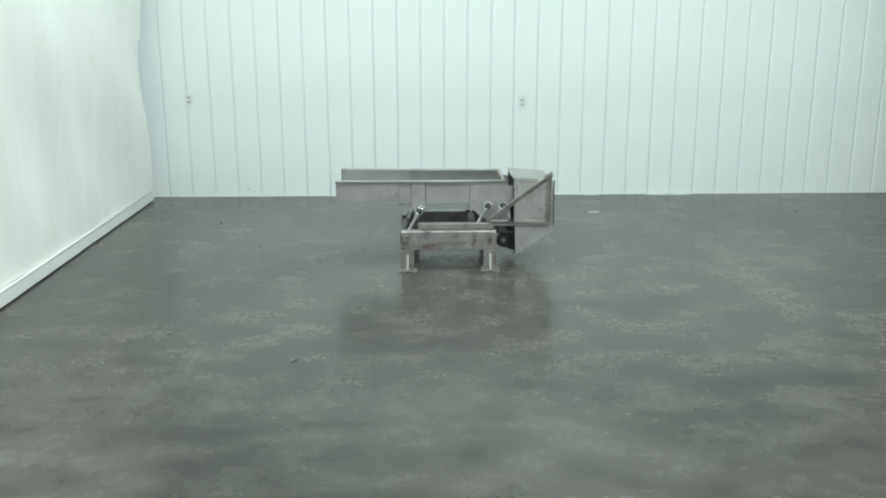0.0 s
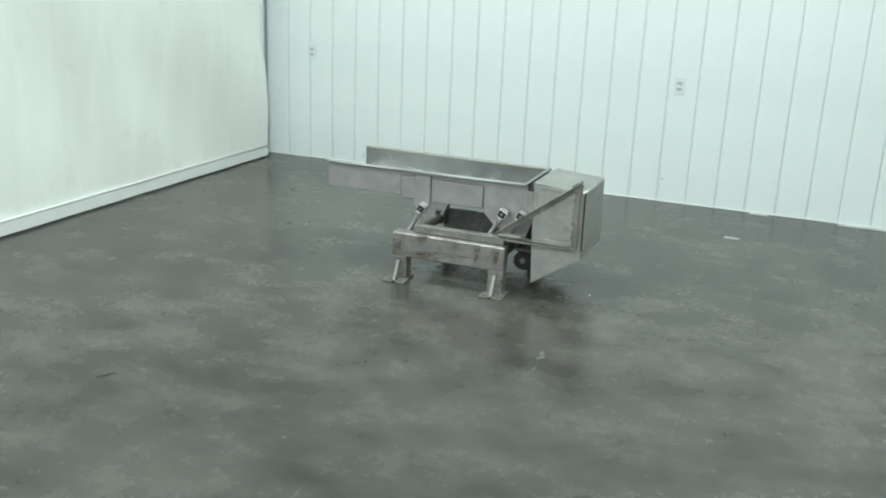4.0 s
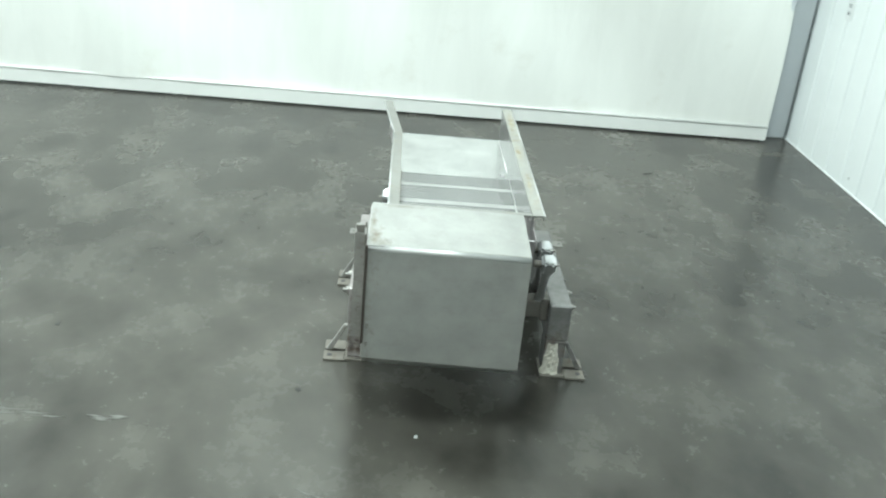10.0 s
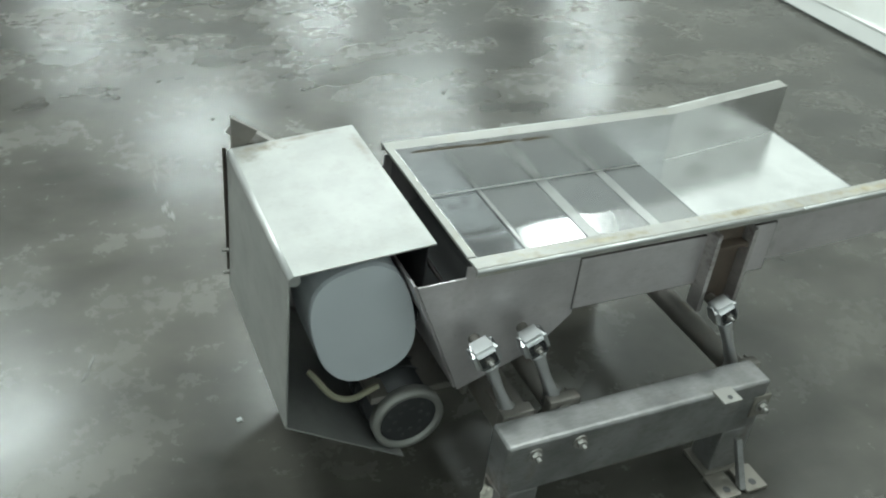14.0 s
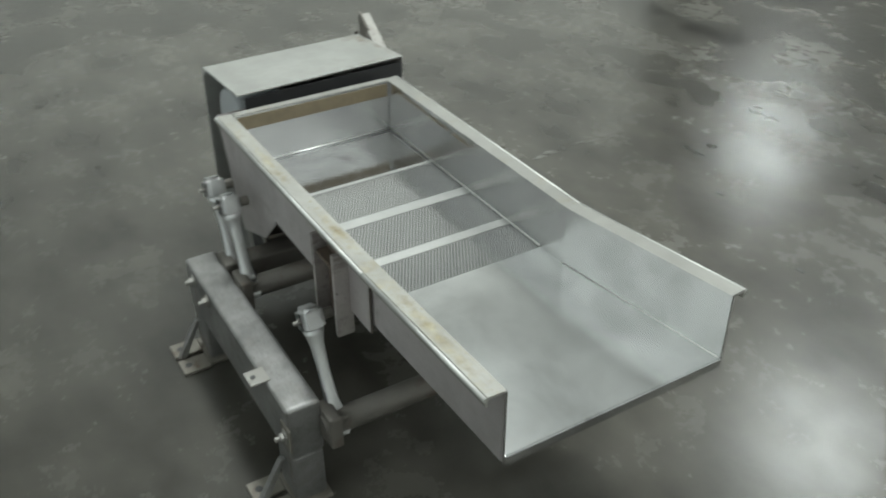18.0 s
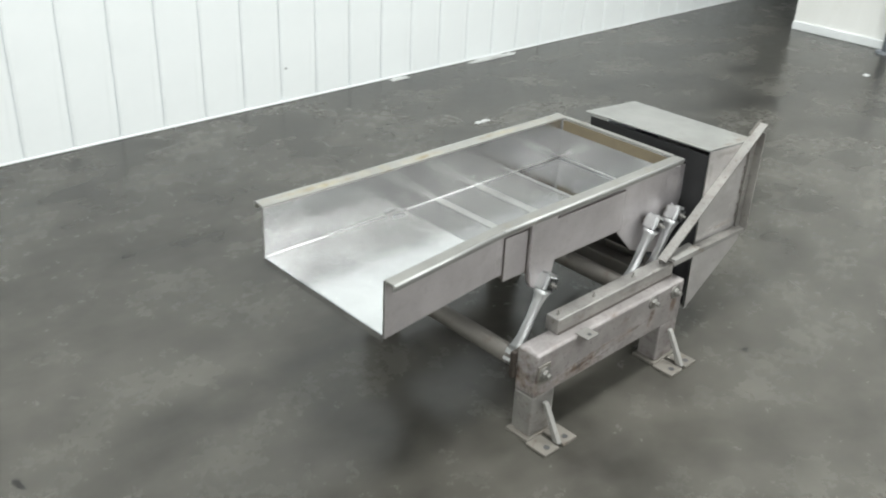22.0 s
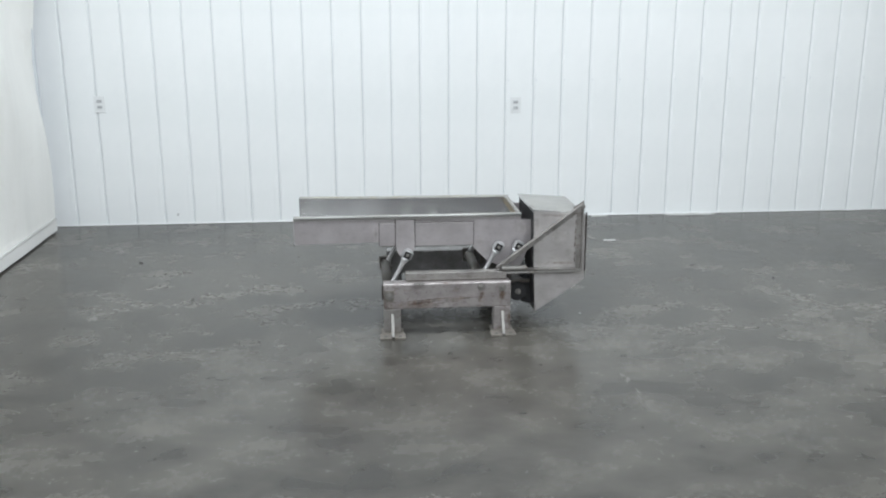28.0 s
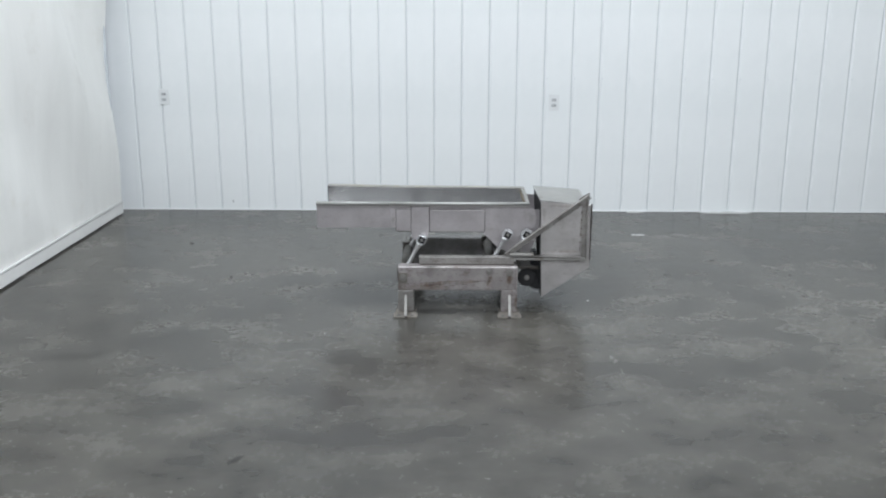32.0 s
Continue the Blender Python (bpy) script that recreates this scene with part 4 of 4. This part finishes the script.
for x, z in ((-0.240, 0.206), (0.246, 0.246), (0.352, 0.240)):
    if x > 0.3:
        part("cross_bar", block((x - 0.030, -0.34, z - 0.034), (x + 0.030, 0.27, z + 0.030), 0.006), TUBE, conveyor, "brown-grey square cross bar")
    else:
        part("cross_tube", rod((x, -0.34, z), (x, 0.27, z), 0.027, 22), TUBE, conveyor, "dull steel cross tube", True)
    for ya, yb, bm_mat, words in ((-0.336, -0.318, DARKRUST, "dark rusted boss at the tube end"), (0.236, 0.265, TUBE, "dull steel boss at the tube end")):
        part("tube_boss", block((x - 0.036, ya, z - 0.040), (x + 0.036, yb, z + 0.040), 0.006), bm_mat, conveyor, words)
    for dz in (-0.026, 0.026):
        hexbolt("boss_bolt", (x + dz, 0.236, z - dz), (0, -1, 0), 0.007, conveyor, TUBE, 0.006, False)

for sx, w in ((0.32, 0.085), (0.20, 0.070), (0.09, 0.050)):
    patch("grime_mark", "y", S_REAR + 0.0004 - 0.0005 * (0.33 - sx), 1, (sx, TOP - 0.013 - 0.02 * (0.32 - sx)), (w, 0.0020), sx * 11, GRIME, conveyor, "dark grime under the rim")


# channel rail on the south beam and its bolts
rail = bmesh.new()
block((-0.152, -0.372, 0.2722), (0.372, -0.326, 0.318), 0.004, 2, bm=rail)
rail_ob = part("top_rail", rail, BRACE, conveyor, "worn steel channel bolted on the beam")
# no real gap here: a dark strip paints the shade under the rail
part("rail_gap_shade", block((-0.150, -0.3735, 0.2725), (0.371, -0.3718, 0.2785)), JOINT_SHADE, rail_ob, "dark strip drawn in as the shaded gap under the rail")
part("rail_tongue", block((0.3722, -0.374, 0.302), (0.762, -0.330, 0.314), 0.002), WHITISH, conveyor)
for x in (-0.13, 0.02, 0.20):
    hexbolt("rail_bolt", (x, -0.349, 0.318), (0, 0, 1), 0.005, rail_ob, depth=0.004, washer=False)

# flaking white residue on the north-east leg
lump = bmesh.new()
shell = []
for i in range(15):
    z = 0.010 + 0.120 * i / 14
    w = 0.034 - 0.018 * i / 14
    line = []
    for k in range(9):
        u = k / 8 * 2 - 1
        rough = noise.noise(Vector((u * 4, z * 70, 2.0))) * 0.010 + noise.noise(Vector((u * 9, z * 150, 6.0))) * 0.004
        edge = 1 + 0.35 * noise.noise(Vector((k * 0.8, z * 60, 9.0)))
        line.append(lump.verts.new((0.4115 + max(0.0005, (1 - u * u) * (0.010 + rough)), 0.292 + u * w * edge, z)))
    shell.append(line)
for p, q in zip(shell, shell[1:]):
    for k in range(8):
        lump.faces.new((p[k], p[k + 1], q[k + 1], q[k]))
part("flaking_residue", lump, CAULK, conveyor, "lumpy white residue on the leg")


# ---------------------------------------------------------------- scraps and scuffs on the floor
def scrap(name, x, y, w, d, h, seed, label):
    """A crumpled scrap of white film lying on the floor."""
    r = random.Random(seed)
    bm = bmesh.new()
    n = 9
    top = [[bm.verts.new((w * (i / n - 0.5) * (0.8 + 0.3 * r.random()), d * (k / 5 - 0.5) * (0.7 + 0.5 * r.random()), 0.003 + h * r.random() * math.sin(math.pi * (i + 0.5) / (n + 1))))
            for k in range(6)] for i in range(n + 1)]
    for i in range(n):
        for k in range(5):
            bm.faces.new((top[i][k], top[i + 1][k], top[i + 1][k + 1], top[i][k + 1]))
    ext = bmesh.ops.extrude_face_region(bm, geom=bm.faces[:])
    for v in [g for g in ext["geom"] if isinstance(g, bmesh.types.BMVert)]:
        v.co.z = 0.0
    me = part(name, bm, SCRAP)
    me.location = (x, y, 0)
    return tagged(me, label, "scrap")


scrap("crumpled_film", 2.29, 2.240, 0.40, 0.035, 0.016, 1, "crumpled white film lying along the foot of the wall")
scrap("paper_scrap", 1.54, 2.245, 0.13, 0.03, 0.012, 2, "small white scrap at the foot of the wall")
scrap("paper_scrap", 1.417, 1.454, 0.10, 0.022, 0.006, 3, "small torn white scrap on the concrete")
scrap("paper_scrap", 3.975, 0.633, 0.05, 0.03, 0.006, 5, "small torn white scrap on the concrete")
scrap("paper_scrap", 0.817, -0.162, 0.012, 0.010, 0.004, 4, "tiny white crumb on the concrete")


def scuff(x, y, length, width, turn, seed):
    """A pale scrape on the slab: a few thin slivers."""
    r = random.Random(seed)
    bm = bmesh.new()
    for i in range(5):
        cx, cy = (r.random() - 0.5) * length * 0.7, (r.random() - 0.5) * width * 2
        l, w = length * (0.15 + 0.3 * r.random()), width * (0.2 + 0.5 * r.random())
        p = [(cx - l / 2, cy), (cx, cy - w / 2), (cx + l / 2, cy + w * 0.2), (cx, cy + w / 2)]
        lo = [bm.verts.new((u, v, 0.0)) for u, v in p]
        hi = [bm.verts.new((u, v, 0.0012)) for u, v in p]
        bm.faces.new(hi)
        for k in range(4):
            j = (k + 1) % 4
            bm.faces.new((lo[k], lo[j], hi[j], hi[k]))
    ob = part("floor_scuff", bm, SCUFF)
    ob.matrix_world = pose(x, y, 0, 0, 0, turn)
    return tagged(ob, "pale scrape worn into the concrete", "scuff", "scuffs on the floor", "structure")


for n, (x, y, l, w, a) in enumerate(((0.822, -1.10, 0.16, 0.022, 84), (0.812, -1.30, 0.30, 0.012, 88), (1.107, -0.456, 0.15, 0.010, 62))):
    scuff(x, y, l, w, a, n)


def dark_mark(x, y, length, width, turn, seed):
    """A dark rubbed mark on the slab with a ragged rim."""
    r, n = random.Random(seed), 22
    rim = []
    for k in range(n):
        a = 2 * math.pi * k / n
        q = 0.6 + 0.55 * r.random()
        rim.append((length / 2 * q * math.cos(a), width / 2 * q * math.sin(a)))
    ob = part("floor_mark", prism(rim, "z", 0.0, 0.0009), SMUDGE)
    ob.matrix_world = pose(x, y, 0, 0, 0, turn)
    return tagged(ob, "dark rubbed mark on the concrete", "floor mark", "dark marks on the floor", "structure")


for n, (x, y, l, w, a) in enumerate(((1.776, 0.749, 0.05, 0.02, 30), (2.181, 0.409, 0.04, 0.015, 70), (0.598, -0.544, 0.03, 0.02, 0), (-1.359, 0.287, 0.06, 0.02, 100),
                                     (-1.838, 1.137, 0.09, 0.025, 120), (0.282, -1.419, 0.03, 0.02, 0), (-0.17, -1.291, 0.03, 0.015, 0), (-0.783, -2.137, 0.10, 0.03, 60))):
    dark_mark(x, y, l, w, a, n)

# ---------------------------------------------------------------- wall panels
w2 = PITCH / 2
prof = [(-w2 + 0.016, 0), (w2 - 0.010, 0), (w2 - 0.003, 0.006), (w2 - 0.003, 0.0105), (-w2 + 0.003, 0.0105), (-w2 + 0.003, 0.006)]
panel_mesh = None
for i in range(75):
    x = FIRST + PITCH * (i + 0.5)
    if panel_mesh is None:
        bm = prism([(u, v) for u, v in prof], "z", 0.012, CEILING - 0.002)
        ob = part("panel", bm, PANEL, wall_north)
        panel_mesh = ob.data
    else:
        ob = new("panel", panel_mesh)
        ob.parent = wall_north
    ob.location = (x, NORTH, 0)

# screw heads in a row across the wall
screw_mesh = None
for i in range(34):
    x = FIRST + PITCH * (i + 16) + 0.022
    if screw_mesh is None:
        ob = part("screw", rod((0, -0.003, 0), (0, 0.002, 0), 0.0045, 8), PALEPOST, wall_north)
        screw_mesh = ob.data
    else:
        ob = new("screw", screw_mesh)
        ob.parent = wall_north
    ob.location = (x, NORTH, 1.09)

# small scuffs on the ribbed wall
MARK = plain("grey_scuff_mark", (0.36, 0.37, 0.37), 0.6, 0, 0.2, 60)
for k, (mx, mz, mw, mh) in enumerate(((-1.80, 0.075, 0.008, 0.012), (0.79, 0.182, 0.012, 0.007))):
    patch("scuff_mark", "y", NORTH, -1, (mx, mz), (mw, mh), k * 2.9, MARK, wall_north)
